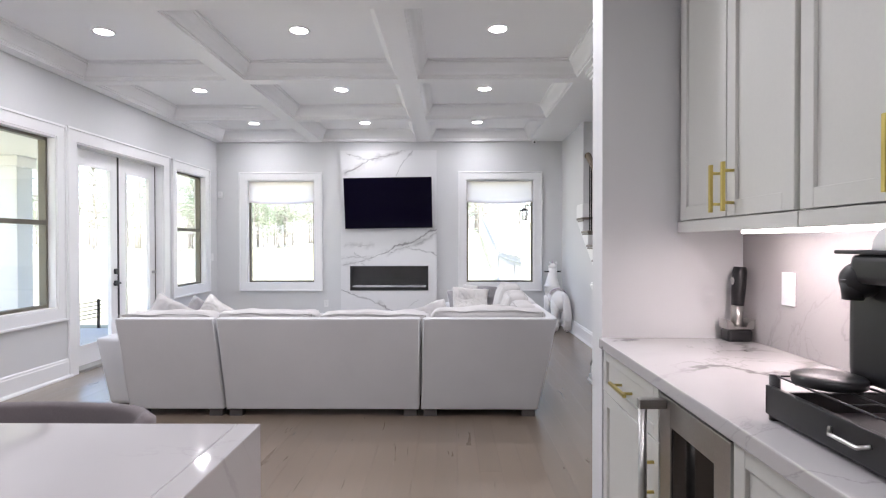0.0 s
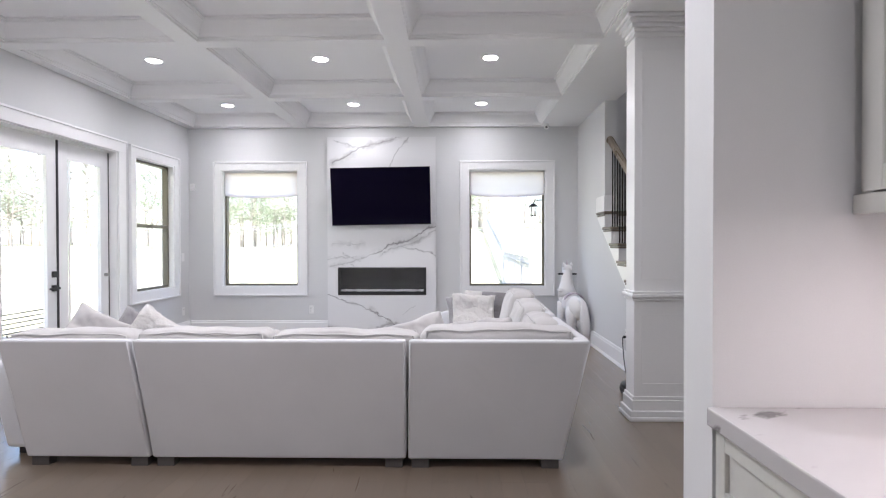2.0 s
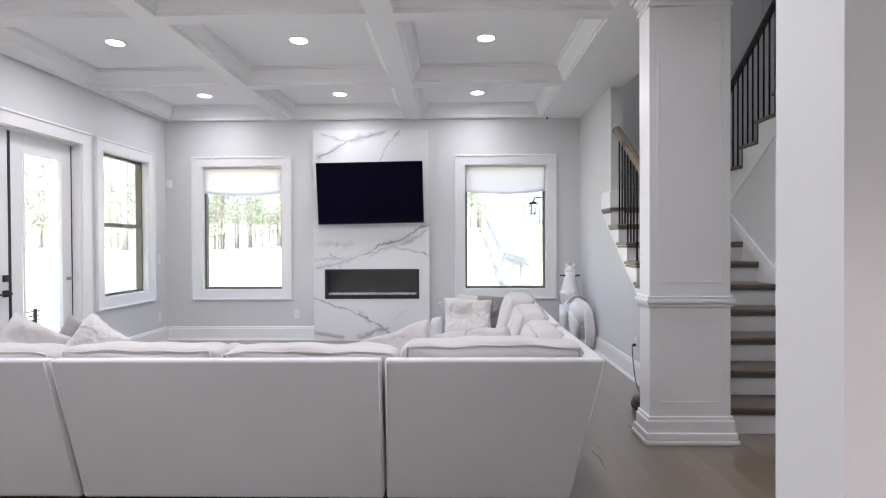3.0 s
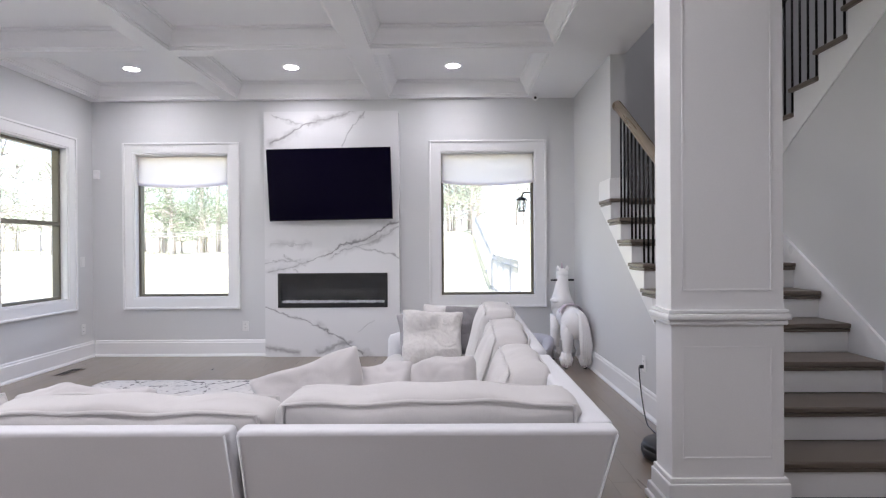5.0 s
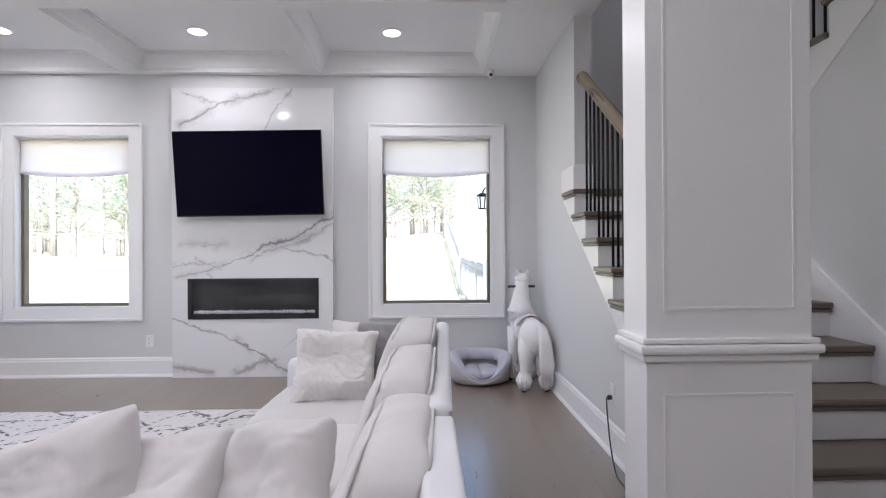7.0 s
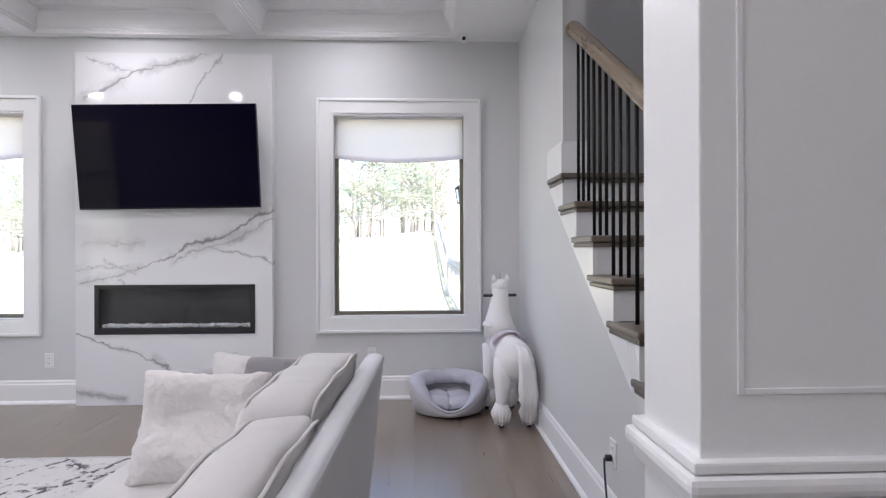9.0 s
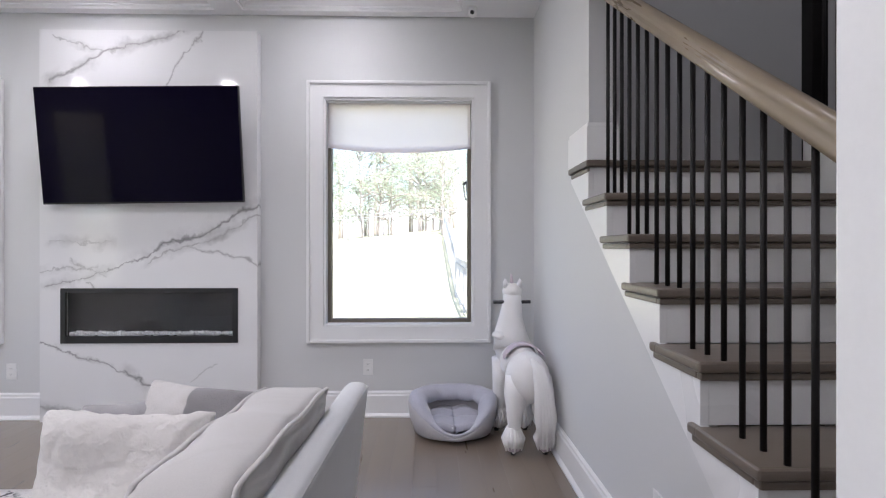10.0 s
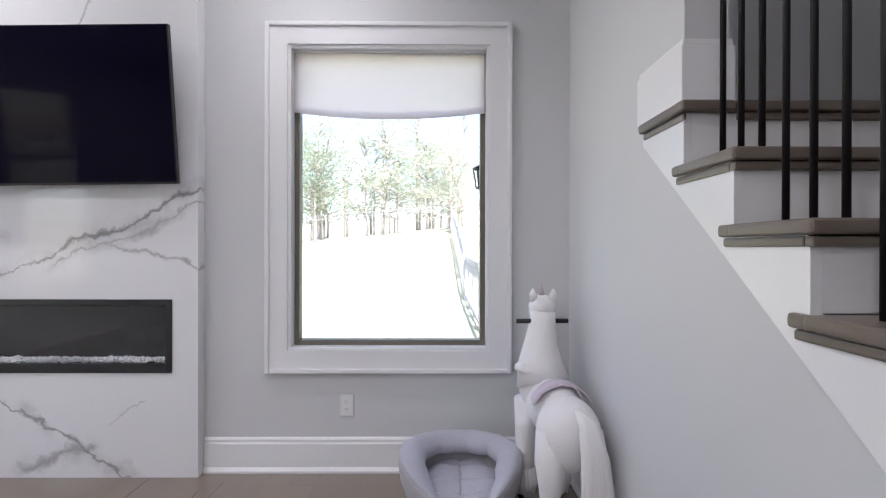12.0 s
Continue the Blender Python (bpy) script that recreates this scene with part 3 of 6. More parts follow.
wall("wall_south", [(WEST, 4.42, -3.16, -3.0, 0, 3.4)], "light grey painted kitchen wall")

# ceiling with coffers, one mesh
bm = bmesh.new()
CX = [(-3.50, -2.08), (-1.90, -0.37), (-0.17, 1.40)]
CY = [(4.46, 6.07), (6.22, 7.79), (7.94, 9.30)]
box(bm, WEST, EAST, 4.3, NORTH, COFFER, 3.3)
box(bm, WEST - 0.0, 1.60, -3.0, 4.46, CEIL, 3.3)
box(bm, 1.60, STAIR_E + 1.18, -3.0, 5.60, CEIL, 3.3)
box(bm, 1.40, EAST, 5.60, NORTH, CEIL, COFFER + 0.002)
box(bm, 1.40, 1.60, 4.46, 5.60, CEIL, COFFER + 0.002)
box(bm, EAST, EAST + 0.13, 5.60, SPLIT, CEIL, 3.3)
for x0, x1 in ((-2.08, -1.90), (-0.37, -0.17), (WEST, -3.50)):
    box(bm, x0, x1, 4.46, NORTH, CEIL, COFFER + 0.002)
for y0, y1 in ((6.07, 6.22), (7.79, 7.94), (9.30, NORTH)):
    for x0, x1 in CX:
        box(bm, x0, x1, y0, y1, CEIL, COFFER + 0.002)
CROWN = [(0.0, -0.150), (0.012, -0.150), (0.012, -0.136), (0.022, -0.132), (0.034, -0.116), (0.052, -0.078), (0.074, -0.046), (0.088, -0.034), (0.088, -0.020), (0.102, -0.018), (0.102, 0.001)]
for x0, x1 in CX:
    for y0, y1 in CY:
        loops = [[bm.verts.new((x, y, COFFER + z)) for x, y in ((x0 + d, y0 + d), (x1 - d, y0 + d), (x1 - d, y1 - d), (x0 + d, y1 - d))] for d, z in CROWN]
        for p, q in zip(loops, loops[1:]):
            for k in range(4):
                bm.faces.new((p[k], p[(k + 1) % 4], q[(k + 1) % 4], q[k]))
structure(part("ceiling", bm, CEILING), "white coffered ceiling with crown mouldings in each coffer", "ceiling")
bm = bmesh.new()
box(bm, EAST, 4.42, 3.0, NORTH, 5.6, 5.75)
structure(part("ceiling_stairwell", bm, CEILING), "white ceiling high above the stairs", "ceiling")
# base floor below the boards
bm = bmesh.new()
box(bm, WEST, 4.3, -3.0, NORTH, -0.25, -0.022)
structure(part("floor", bm, OAK_STUFF), "stained oak board floor", "floor")


def board(name, dims):
    """Baseboard along x or y: tall flat board with a stepped cap and a shoe."""
    x0, x1, y0, y1, face = dims
    bm = bmesh.new()
    o = [(0, 0), (0.03, 0), (0.03, 0.012), (0.016, 0.03), (0.016, 0.155), (0.011, 0.165), (0.011, 0.178), (0.004, 0.19), (0, 0.19)]
    if face == "n":
        prism(bm, [(y1 - d, z) for d, z in o], "x", x0, x1)
    if face == "e":
        prism(bm, [(x1 - d, z) for d, z in o], "y", y0, y1)
    if face == "w":
        prism(bm, [(x0 + d, z) for d, z in o], "y", y0, y1)
    return structure(part(name, bm, TRIM), "white painted baseboard", "baseboard")


board("baseboard_north_1", (WEST + 0.03, -1.605, 0, NORTH, "n"))
board("baseboard_north_2", (-0.062, EAST - 0.03, 0, NORTH, "n"))
board("baseboard_east", (0, EAST, 5.98, NORTH, "e"))
board("baseboard_west_1", (WEST, 0, -3.0, 6.0, "w"))
board("baseboard_west_2", (WEST, 0, 7.86, NORTH, "w"))


# ---------------------------------------------------------------- windows and the double door
def window(name, along, a, b, z0, z1, plane, sash, label, shade=False):
    """Casing, jambs, sill, frame and panes of a window in the wall at plane; along: the axis it runs on."""
    w = new(name)
    structure(w, label, "window")

    def put(nm, u0, u1, d0, d1, v0, v1, mat, bev=0.003, lab=""):
        # d: depth outwards from the wall's face
        dims = (u0, u1, plane + d0, plane + d1, v0, v1) if along == "x" else (plane - d1, plane - d0, u0, u1, v0, v1)
        return boxed(nm, dims, mat, w, lab, bev)
    c = 0.109
    for nm, u0, u1, v0, v1 in (("casing", a - c, a - 0.012, z0 - c, z1 + c), ("casing", b + 0.012, b + c, z0 - c, z1 + c),
                               ("casing", a - 0.012, b + 0.012, z1 + 0.012, z1 + c), ("window_sill", a - 0.012, b + 0.012, z0 - c, z0 - 0.012)):
        put(nm, u0, u1, -0.022, 0, v0, v1, TRIM, 0.0006)
    for u0, u1, v0, v1 in ((a - c - 0.024, a - c, z0 - c - 0.024, z1 + c + 0.024), (b + c, b + c + 0.024, z0 - c - 0.024, z1 + c + 0.024),
                           (a - c, b + c, z1 + c, z1 + c + 0.024), (a - c, b + c, z0 - c - 0.024, z0 - c)):
        put("back_band", u0, u1, -0.036, 0, v0, v1, TRIM, 0.006)
    for u0, u1, v0, v1 in ((a - 0.012, a + 0.006, z0, z1), (b - 0.006, b + 0.012, z0, z1), (a - 0.012, b + 0.012, z1 - 0.006, z1 + 0.012), (a - 0.012, b + 0.012, z0 - 0.012, z0 + 0.006)):
        put("jamb", u0, u1, -0.012, 0.10, v0, v1, TRIM, 0.002)
    f = 0.034
    for u0, u1, v0, v1 in ((a + 0.006, a + f, z0, z1), (b - f, b - 0.006, z0, z1), (a + f, b - f, z1 - f, z1 - 0.006), (a + f, b - f, z0 + 0.006, z0 + f)):
        put("window_frame", u0, u1, 0.06, 0.13, v0, v1, BRONZE, 0.004, "dark bronze window frame")
    if sash:
        m = (z0 + z1) / 2
        put("meeting_rail", a + f, b - f, 0.055, 0.125, m - 0.022, m + 0.022, BRONZE, 0.004, "dark bronze meeting rail")
        put("sash_lock", (a + b) / 2 - 0.03, (a + b) / 2 + 0.03, 0.035, 0.055, m + 0.0, m + 0.02, BRONZE)
        panes = ((z0 + f, m - 0.022), (m + 0.022, z1 - f))
    else:
        panes = ((z0 + f, z1 - f),)
    for v0, v1 in panes:
        p = put("pane", a + f, b - f, 0.092, 0.098, v0, v1, PANE, 0)
        p.visible_shadow = False
    if shade:
        drop = 0.335
        bm = bmesh.new()
        n, rows = 24, 10
        grid = []
        for i in range(n + 1):
            u = i / n
            sag = 0.035 * (1 - (2 * u - 1) ** 2)
            col = []
            for j in range(rows + 1):
                v = j / rows
                z = z1 - 0.008 - v * (drop + sag)
                d = 0.042 - 0.012 * v + 0.004 * noise.noise(Vector((u * 3, v * 4, a)))
                col.append(bm.verts.new((a + 0.012 + u * (b - a - 0.024), plane + d, z)))
            # folded hem turning back up behind
            for k, (dd, dz) in enumerate(((0.008, -0.006), (0.022, 0.004), (0.028, 0.03))):
                q = col[rows].co
                col.append(bm.verts.new((q.x, q.y + dd, q.z + dz)))
            grid.append(col)
        for g, h in zip(grid, grid[1:]):
            for k in range(len(g) - 1):
                bm.faces.new((g[k], h[k], h[k + 1], g[k + 1]))
        part("roman_shade", bm, SHADE, w, "white fabric shade with a sagging hem", True)
        put("head_rail", a + 0.01, b - 0.01, 0.02, 0.055, z1 - 0.016, z1 - 0.007, TRIM)
    return w


window("window_1", "x", *WA, *NZ, NORTH, False, "tall fixed window with white casing and a short white shade", True)
window("window_2", "x", *WB, *NZ, NORTH, False, "tall fixed window with white casing and a short white shade", True)
window("window_3", "y", *WIN1, SILL, HEAD, WEST, True, "bronze double-hung window in white casing")
window("window_4", "y", *WIN0, SILL, HEAD, WEST, True, "wide bronze double-hung window in white casing")

door = new("door_1")
structure(door, "white glazed double door, closed, in white casing", "door")
for u0, u1, v0, v1 in ((DOOR[0] - 0.13, DOOR[0], 0, DHEAD), (DOOR[1], DOOR[1] + 0.13, 0, DHEAD), (DOOR[0] - 0.13, DOOR[1] + 0.13, DHEAD, DHEAD + 0.115)):
    boxed("casing", (WEST, WEST + 0.022, u0, u1, v0, v1), TRIM, door)
boxed("cap", (WEST, WEST + 0.036, DOOR[0] - 0.145, DOOR[1] + 0.145, DHEAD + 0.115, DHEAD + 0.138), TRIM, door, "", 0.006)
for u0, u1, v0, v1 in ((DOOR[0], DOOR[0] + 0.012, 0, DHEAD), (DOOR[1] - 0.012, DOOR[1], 0, DHEAD), (DOOR[0] + 0.012, DOOR[1] - 0.012, DHEAD - 0.012, DHEAD)):
    boxed("jamb", (WEST - T, WEST, u0, u1, v0, v1), TRIM, door)
boxed("threshold", (WEST - T, WEST + 0.02, DOOR[0] + 0.012, DOOR[1] - 0.012, 0.0, 0.03), STEEL, door, "metal door threshold")
MID = 6.94
for k, (d0, d1) in enumerate(((DOOR[0] + 0.017, MID - 0.004), (MID + 0.004, DOOR[1] - 0.017))):
    dx = (WEST - 0.145, WEST - 0.10)
    g0, g1, b0, b1 = d0 + 0.145, d1 - 0.125, 0.23, 2.155
    leaf = boxed("door_leaf", (*dx, d0, g0, 0.035, DHEAD - 0.018), TRIM, door, "white glazed door leaf")
    for nm, dims in (("stile", (*dx, g1, d1, 0.035, DHEAD - 0.018)), ("rail", (*dx, g0, g1, 0.035, b0)), ("rail", (*dx, g0, g1, b1, DHEAD - 0.018))):
        boxed(nm, dims, TRIM, leaf, "", 0.002)
    for dims in ((g0, g0 + 0.018, b0, b1), (g1 - 0.018, g1, b0, b1), (g0 + 0.018, g1 - 0.018, b0, b0 + 0.018), (g0 + 0.018, g1 - 0.018, b1 - 0.018, b1)):
        boxed("glazing_bead", (WEST - 0.10, WEST - 0.09, *dims), TRIM, leaf, "", 0.003)
    p = boxed("pane", (WEST - 0.126, WEST - 0.120, g0, g1, b0, b1), PANE, leaf, "", 0)
    p.visible_shadow = False
boxed("astragal", (WEST - 0.10, WEST - 0.092, MID - 0.016, MID + 0.010, 0.04, DHEAD - 0.02), DARK, door, "dark weather strip between the leaves", 0.002)
boxed("astragal", (WEST - 0.10, WEST - 0.092, DOOR[1] - 0.018, DOOR[1] - 0.012, 0.04, DHEAD - 0.02), DARK, door, "", 0.001)
boxed("deadbolt", (WEST - 0.10, WEST - 0.075, MID - 0.085, MID - 0.025, 0.965, 1.025), BLACK, door, "square black deadbolt", 0.004)
bm = bmesh.new()
box(bm, WEST - 0.10, WEST - 0.075, MID - 0.085, MID - 0.025, 0.83, 0.89, 0.004)
box(bm, WEST - 0.075, WEST - 0.035, MID - 0.065, MID - 0.045, 0.85, 0.87, 0.003)
box(bm, WEST - 0.05, WEST - 0.035, MID - 0.18, MID - 0.045, 0.852, 0.868, 0.004)
part("door_handle", bm, BLACK, door, "black lever handle on a square plate")
boxed("door_knob", (WEST - 0.10, WEST - 0.055, DOOR[1] - 0.10, DOOR[1] - 0.065, 0.93, 0.965), STEEL, door, "small steel latch", 0.008)


# ---------------------------------------------------------------- pilaster at the stair foot
PX, PY = (1.502, 2.014), (5.648, 5.832)
col = new("pilaster")
structure(col, "square white panelled column with chair rail and base", "column")
boxed("shaft", (*PX, *PY, 0, CEIL), TRIM, col, "", 0.003)


def ring(name, z0, z1, out, bev=0.006):
    boxed(name, (PX[0] - out, PX[1] + out, PY[0] - out, PY[1] + out, z0, z1), TRIM, col, "", bev)


ring("base", 0, 0.15, 0.02)
ring("base_shoe", 0, 0.03, 0.045, 0.01)
ring("base_step", 0.03, 0.075, 0.034, 0.008)
ring("base_cap", 0.15, 0.175, 0.012, 0.006)
ring("chair_rail", 0.872, 0.895, 0.014)
ring("chair_rail_nose", 0.895, 0.924, 0.026, 0.010)
ring("chair_rail_cap", 0.926, 0.942, 0.016, 0.004)
ring("neck", 2.78, 2.80, 0.012)
for k in range(4):
    ring("crown", 2.82 + 0.03 * k, 2.85 + 0.03 * k, 0.012 + 0.018 * k, 0.008)
yb = PY[0]
for x0, x1, z0, z1 in ((PX[0] + 0.052, PX[1] - 0.052, 1.028, 2.70), (PX[0] + 0.052, PX[1] - 0.052, 0.26, 0.775)):
    for dims in ((x0, x0 + 0.009, z0, z1), (x1 - 0.009, x1, z0, z1), (x0 + 0.009, x1 - 0.009, z0, z0 + 0.009), (x0 + 0.009, x1 - 0.009, z1 - 0.009, z1)):
        boxed("panel_bead", (dims[0], dims[1], yb - 0.0026, yb, dims[2], dims[3]), TRIM, col, "", 0.0012)


# ---------------------------------------------------------------- stairs
stairs = new("staircase")
structure(stairs, "open staircase with oak treads, white risers and iron balusters", "stairs")


def nosed(name, x0, x1, yf, yb_, z, parent, left=True):
    """A tread with a rounded nose in front and a moulded return on its open end."""
    bm = bmesh.new()
    box(bm, x0, x1, yf, yb_, z - 0.032, z, 0.012, 3)
    t = part(name, bm, TREAD, parent)
    bm = bmesh.new()
    box(bm, x0 + 0.012, x1, yf + 0.012, yf + 0.04, z - 0.055, z - 0.034, 0.006, 2)
    part("cove", bm, TREAD, t)
    return t


for k in range(1, 10):
    yf, z = TREAD1 + (k - 1) * RUN, k * RISE
    back = yf + RUN + 0.03 if k < 9 else NORTH
    x0 = EAST - 0.024
    if k == 9:
        nosed("landing", EAST + 0.135, 4.3, yf, back, z, stairs)
        bm = bmesh.new()
        box(bm, x0, EAST + 0.134, yf, yf + 0.036, z - 0.032, z, 0.012, 3)
        box(bm, x0, EAST - 0.001, yf + 0.02, yf + 0.345, z - 0.032, z, 0.010, 3)
        box(bm, x0 + 0.012, EAST - 0.001, yf + 0.02, yf + 0.33, z - 0.055, z - 0.034, 0.006, 2)
        part("tread_return", bm, TREAD, stairs)
    else:
        nosed("tread", x0, STAIR_E - 0.02, yf, back, z, stairs)
        bm = bmesh.new()
        box(bm, x0, EAST - 0.001, back - 0.01, yf + 0.345, z - 0.031, z - 0.001, 0.010, 3)
        box(bm, x0 + 0.012, EAST - 0.001, yf + 0.04, yf + 0.34, z - 0.055, z - 0.034, 0.006, 2)
        part("tread_return", bm, TREAD, stairs)
    boxed("riser", (EAST + 0.0185, STAIR_E - 0.02 if k < 9 else STAIR_E + 0.2, yf + 0.03, yf + 0.05, (k - 1) * RISE + 0.001, z - 0.034), TRIM, stairs, "", 0.001)
# white stringer on the open side, stepped above and straight below
pts = []
for k in range(1, 10):
    yf = TREAD1 + (k - 1) * RUN + 0.03
    pts += [(yf, (k - 1) * RISE), (yf, k * RISE - 0.034)]
pts += [(TREAD1 + 8 * RUN + 0.345, 9 * RISE - 0.034), (TREAD1 + 8 * RUN + 0.345, 9 * RISE - 0.072), (6.0, 0.0)]
bm = bmesh.new()
prism(bm, pts, "x", EAST - 0.006, EAST + 0.018)
part("stringer", bm, TRIM, stairs, "white stepped stringer")
# white skirt along the closed side
bm = bmesh.new()
sl = RISE / RUN
prism(bm, [(TREAD1 - 0.12, 0.0), (TREAD1 + 0.3, 0.0), (TREAD1 + 8 * RUN + 0.1, 8 * RISE), (TREAD1 + 8 * RUN + 0.1, 9 * RISE + 0.17), (TREAD1 - 0.12, 0.19)], "x", STAIR_E - 0.022, STAIR_E)
part("skirt", bm, TRIM, stairs, "white skirt board")
# wall end trim above the landing nose
boxed("corner_block", (EAST - 0.014, EAST + 0.144, SPLIT - 0.014, SPLIT + 0.34, 9 * RISE + 0.001, 9 * RISE + 0.165), TRIM, stairs, "", 0.003)
boxed("corner_block_cap", (EAST - 0.009, EAST + 0.139, SPLIT - 0.009, SPLIT + 0.335, 9 * RISE + 0.165, 9 * RISE + 0.185), TRIM, stairs, "", 0.005)

# handrail and balusters of the lower flight
RX = EAST + 0.057
rail_z = lambda y: RISE + (y - TREAD1) * sl + 0.812
bm = bmesh.new()
pr = [(-0.030, -0.030), (0.030, -0.030), (0.034, -0.012), (0.026, 0.0), (0.032, 0.014), (0.024, 0.032), (0.0, 0.040), (-0.024, 0.032), (-0.032, 0.014), (-0.026, 0.0), (-0.034, -0.012)]
ys = (PY[1] + 0.002, SPLIT - 0.03)
rings = [[bm.verts.new((RX + u, y, rail_z(y) + 1.15 * v)) for u, v in pr] for y in ys]
n = len(pr)
for k in range(n):
    bm.faces.new((rings[0][k], rings[0][(k + 1) % n], rings[1][(k + 1) % n], rings[1][k])).smooth = True
bm.faces.new(rings[0][::-1])
bm.faces.new(rings[1])
part("handrail", bm, RAIL, stairs, "grey-brown oak handrail")
bm = bmesh.new()
prof = [(0.0, 0.0), (0.042, 0.0), (0.046, 0.012), (0.04, 0.024), (0.034, 0.028), (0.0, 0.028)]
lathe(bm, prof[1:-1], 24)
ro = part("rosette", bm, RAIL, stairs, "round oak rosette where the rail meets the wall")
ro.matrix_basis = pose(RX, SPLIT - 0.001, rail_z(SPLIT - 0.03), 90, 0, 0)


def baluster_mesh(h):
    bm = bmesh.new()
    tube(bm, [(0, 0, 0), (0, 0, h)], 0.0082, 10)
    me = bpy.data.meshes.new("baluster")
    bm.to_mesh(me)
    bm.free()
    me.materials.append(IRON)
    return me


steps = [0.022 + RUN / 3 * j for j in range(3)]
bal = [baluster_mesh(rail_z(TREAD1 + s) - 0.034 - RISE) for s in steps]
for k in range(1, 9):
    for s, me in zip(steps, bal):
        if TREAD1 + (k - 1) * RUN + s < PY[1] + 0.04:
            continue
        b = new("baluster", me)
        b.parent = stairs
        b.location = (RX, TREAD1 + (k - 1) * RUN + s, k * RISE - 0.001)

# upper flight, rising back over the wall
UX = STAIR_E - 0.006
uy = lambda k: UP_Y - (k - 10) * RUN
for k in range(10, 18):
    bm = bmesh.new()
    box(bm, UX - 0.03, 4.3, uy(k) - RUN - 0.03, uy(k), k * RISE - 0.032, k * RISE, 0.012, 3)
    part("tread", bm, TREAD, stairs)
    boxed("riser", (UX, 4.3, uy(k) - 0.05, uy(k) - 0.03, (k - 1) * RISE, k * RISE - 0.034), TRIM, stairs, "", 0.001)
pts = []
for k in range(10, 18):
    pts += [(uy(k) - 0.03, (k - 1) * RISE), (uy(k) - 0.03, k * RISE - 0.034)]
yt = uy(17) - RUN
pts += [(yt, 17 * RISE - 0.034), (yt, up(yt) - 0.01), (uy(10) - 0.03, up(uy(10) - 0.03) - 0.01)]
bm = bmesh.new()
prism(bm, pts, "x", UX - 0.002, STAIR_E + 0.012)
part("upper_stringer", bm, TRIM, stairs, "white stringer of the upper flight")
bm = bmesh.new()
rz2 = lambda y: 10 * RISE + (uy(10) - y) * sl + 0.86
tube(bm, [(UX + 0.05, uy(10) + 0.02, rz2(uy(10) + 0.02)), (UX + 0.05, yt, rz2(yt))], 0.03, 12)
# Rail stands in shadow; the shade is put in as dark leg wood.
part("upper_handrail", bm, LEG, stairs, "handrail of the upper flight, shadow put into its dark colour")
bal2 = [baluster_mesh(rz2(uy(10) - s) - 0.02 - 10 * RISE) for s in steps]
for k in range(10, 18):
    for s, me in zip(steps, bal2):
        b = new("baluster", me)
        b.parent = stairs
        b.location = (UX + 0.05, uy(k) - s, k * RISE - 0.001)
boxed("newel", (UX + 0.01, UX + 0.09, uy(10) + 0.0, uy(10) + 0.08, 9 * RISE, 9 * RISE + 1.25), IRON, stairs, "black square newel post", 0.004)


# ---------------------------------------------------------------- fireplace wall panel, firebox, screen
fp = thing("fireplace", "white marble fireplace surround with a linear electric firebox", "fireplace")
FX, FY, FZ = (-1.60, -0.066), 9.30, 2.79
BX, BZ = (-1.452, -0.203), (0.56, 0.952)
for dims in ((FX[0], BX[0], FY, NORTH - 0.002, 0.001, FZ), (BX[1], FX[1], FY, NORTH - 0.002, 0.001, FZ), (BX[0], BX[1], FY, NORTH - 0.002, 0.001, BZ[0]), (BX[0], BX[1], FY, NORTH - 0.002, BZ[1], FZ)):
    boxed("marble_panel", dims, STONE, fp, "", 0)
fb = thing("electric_firebox", "black linear electric firebox with crushed glass bed", "fireplace")
bm = bmesh.new()
for dims in ((BX[0], BX[0] + 0.036, BZ[0], BZ[1]), (BX[1] - 0.036, BX[1], BZ[0], BZ[1]), (BX[0] + 0.036, BX[1] - 0.036, BZ[0], BZ[0] + 0.05), (BX[0] + 0.036, BX[1] - 0.036, BZ[1] - 0.03, BZ[1])):
    box(bm, dims[0], dims[1], FY - 0.008, FY + 0.01, dims[2], dims[3], 0.002)
part("frame", bm, BLACK, fb)
bm = bmesh.new()
box(bm, BX[0], BX[1], FY + 0.072, FY + 0.076, BZ[0], BZ[1])
box(bm, BX[0], BX[1], FY + 0.012, FY + 0.072, BZ[0], BZ[0] + 0.046)
part("back_panel", bm, FIRE, fb)
bm = bmesh.new()
rng = random.Random(4)
for i in range(420):
    x = rng.uniform(BX[0] + 0.045, BX[1] - 0.045)
    r = rng.uniform(0.008, 0.017)
    res = bmesh.ops.create_icosphere(bm, subdivisions=1, radius=r)
    for v in res["verts"]:
        v.co = Vector((x, FY + 0.032 + rng.uniform(-0.015, 0.02), BZ[0] + 0.056 + rng.uniform(0, 0.016))) + v.co * rng.uniform(0.6, 1.3)
tagged(part("crushed_glass", bm, CRYSTAL, fb, "clear crushed glass"), kind="stuff")
boxed("front_glass", (BX[0] + 0.036, BX[1] - 0.036, FY + 0.002, FY + 0.006, BZ[0] + 0.05, BZ[1] - 0.03), FIREGLASS, fb, "", 0)

tv = thing("television", "large black flat screen television tilted forward on a wall bracket", "television")
tv.matrix_basis = pose(-0.821, 9.205, 1.548, 6.0, -0.8, 0)
boxed("casing", (-0.69, 0.69, 0.004, 0.035, 0, 0.797), BLACK, tv, "", 0.004)
boxed("screen", (-0.684, 0.684, -0.002, 0.003, 0.012, 0.791), SCREEN, tv, "glossy black screen", 0.001)
boxed("bracket", (-0.25, 0.25, 0.035, 0.085, 0.2, 0.6), BLACK, tv, "", 0.004)


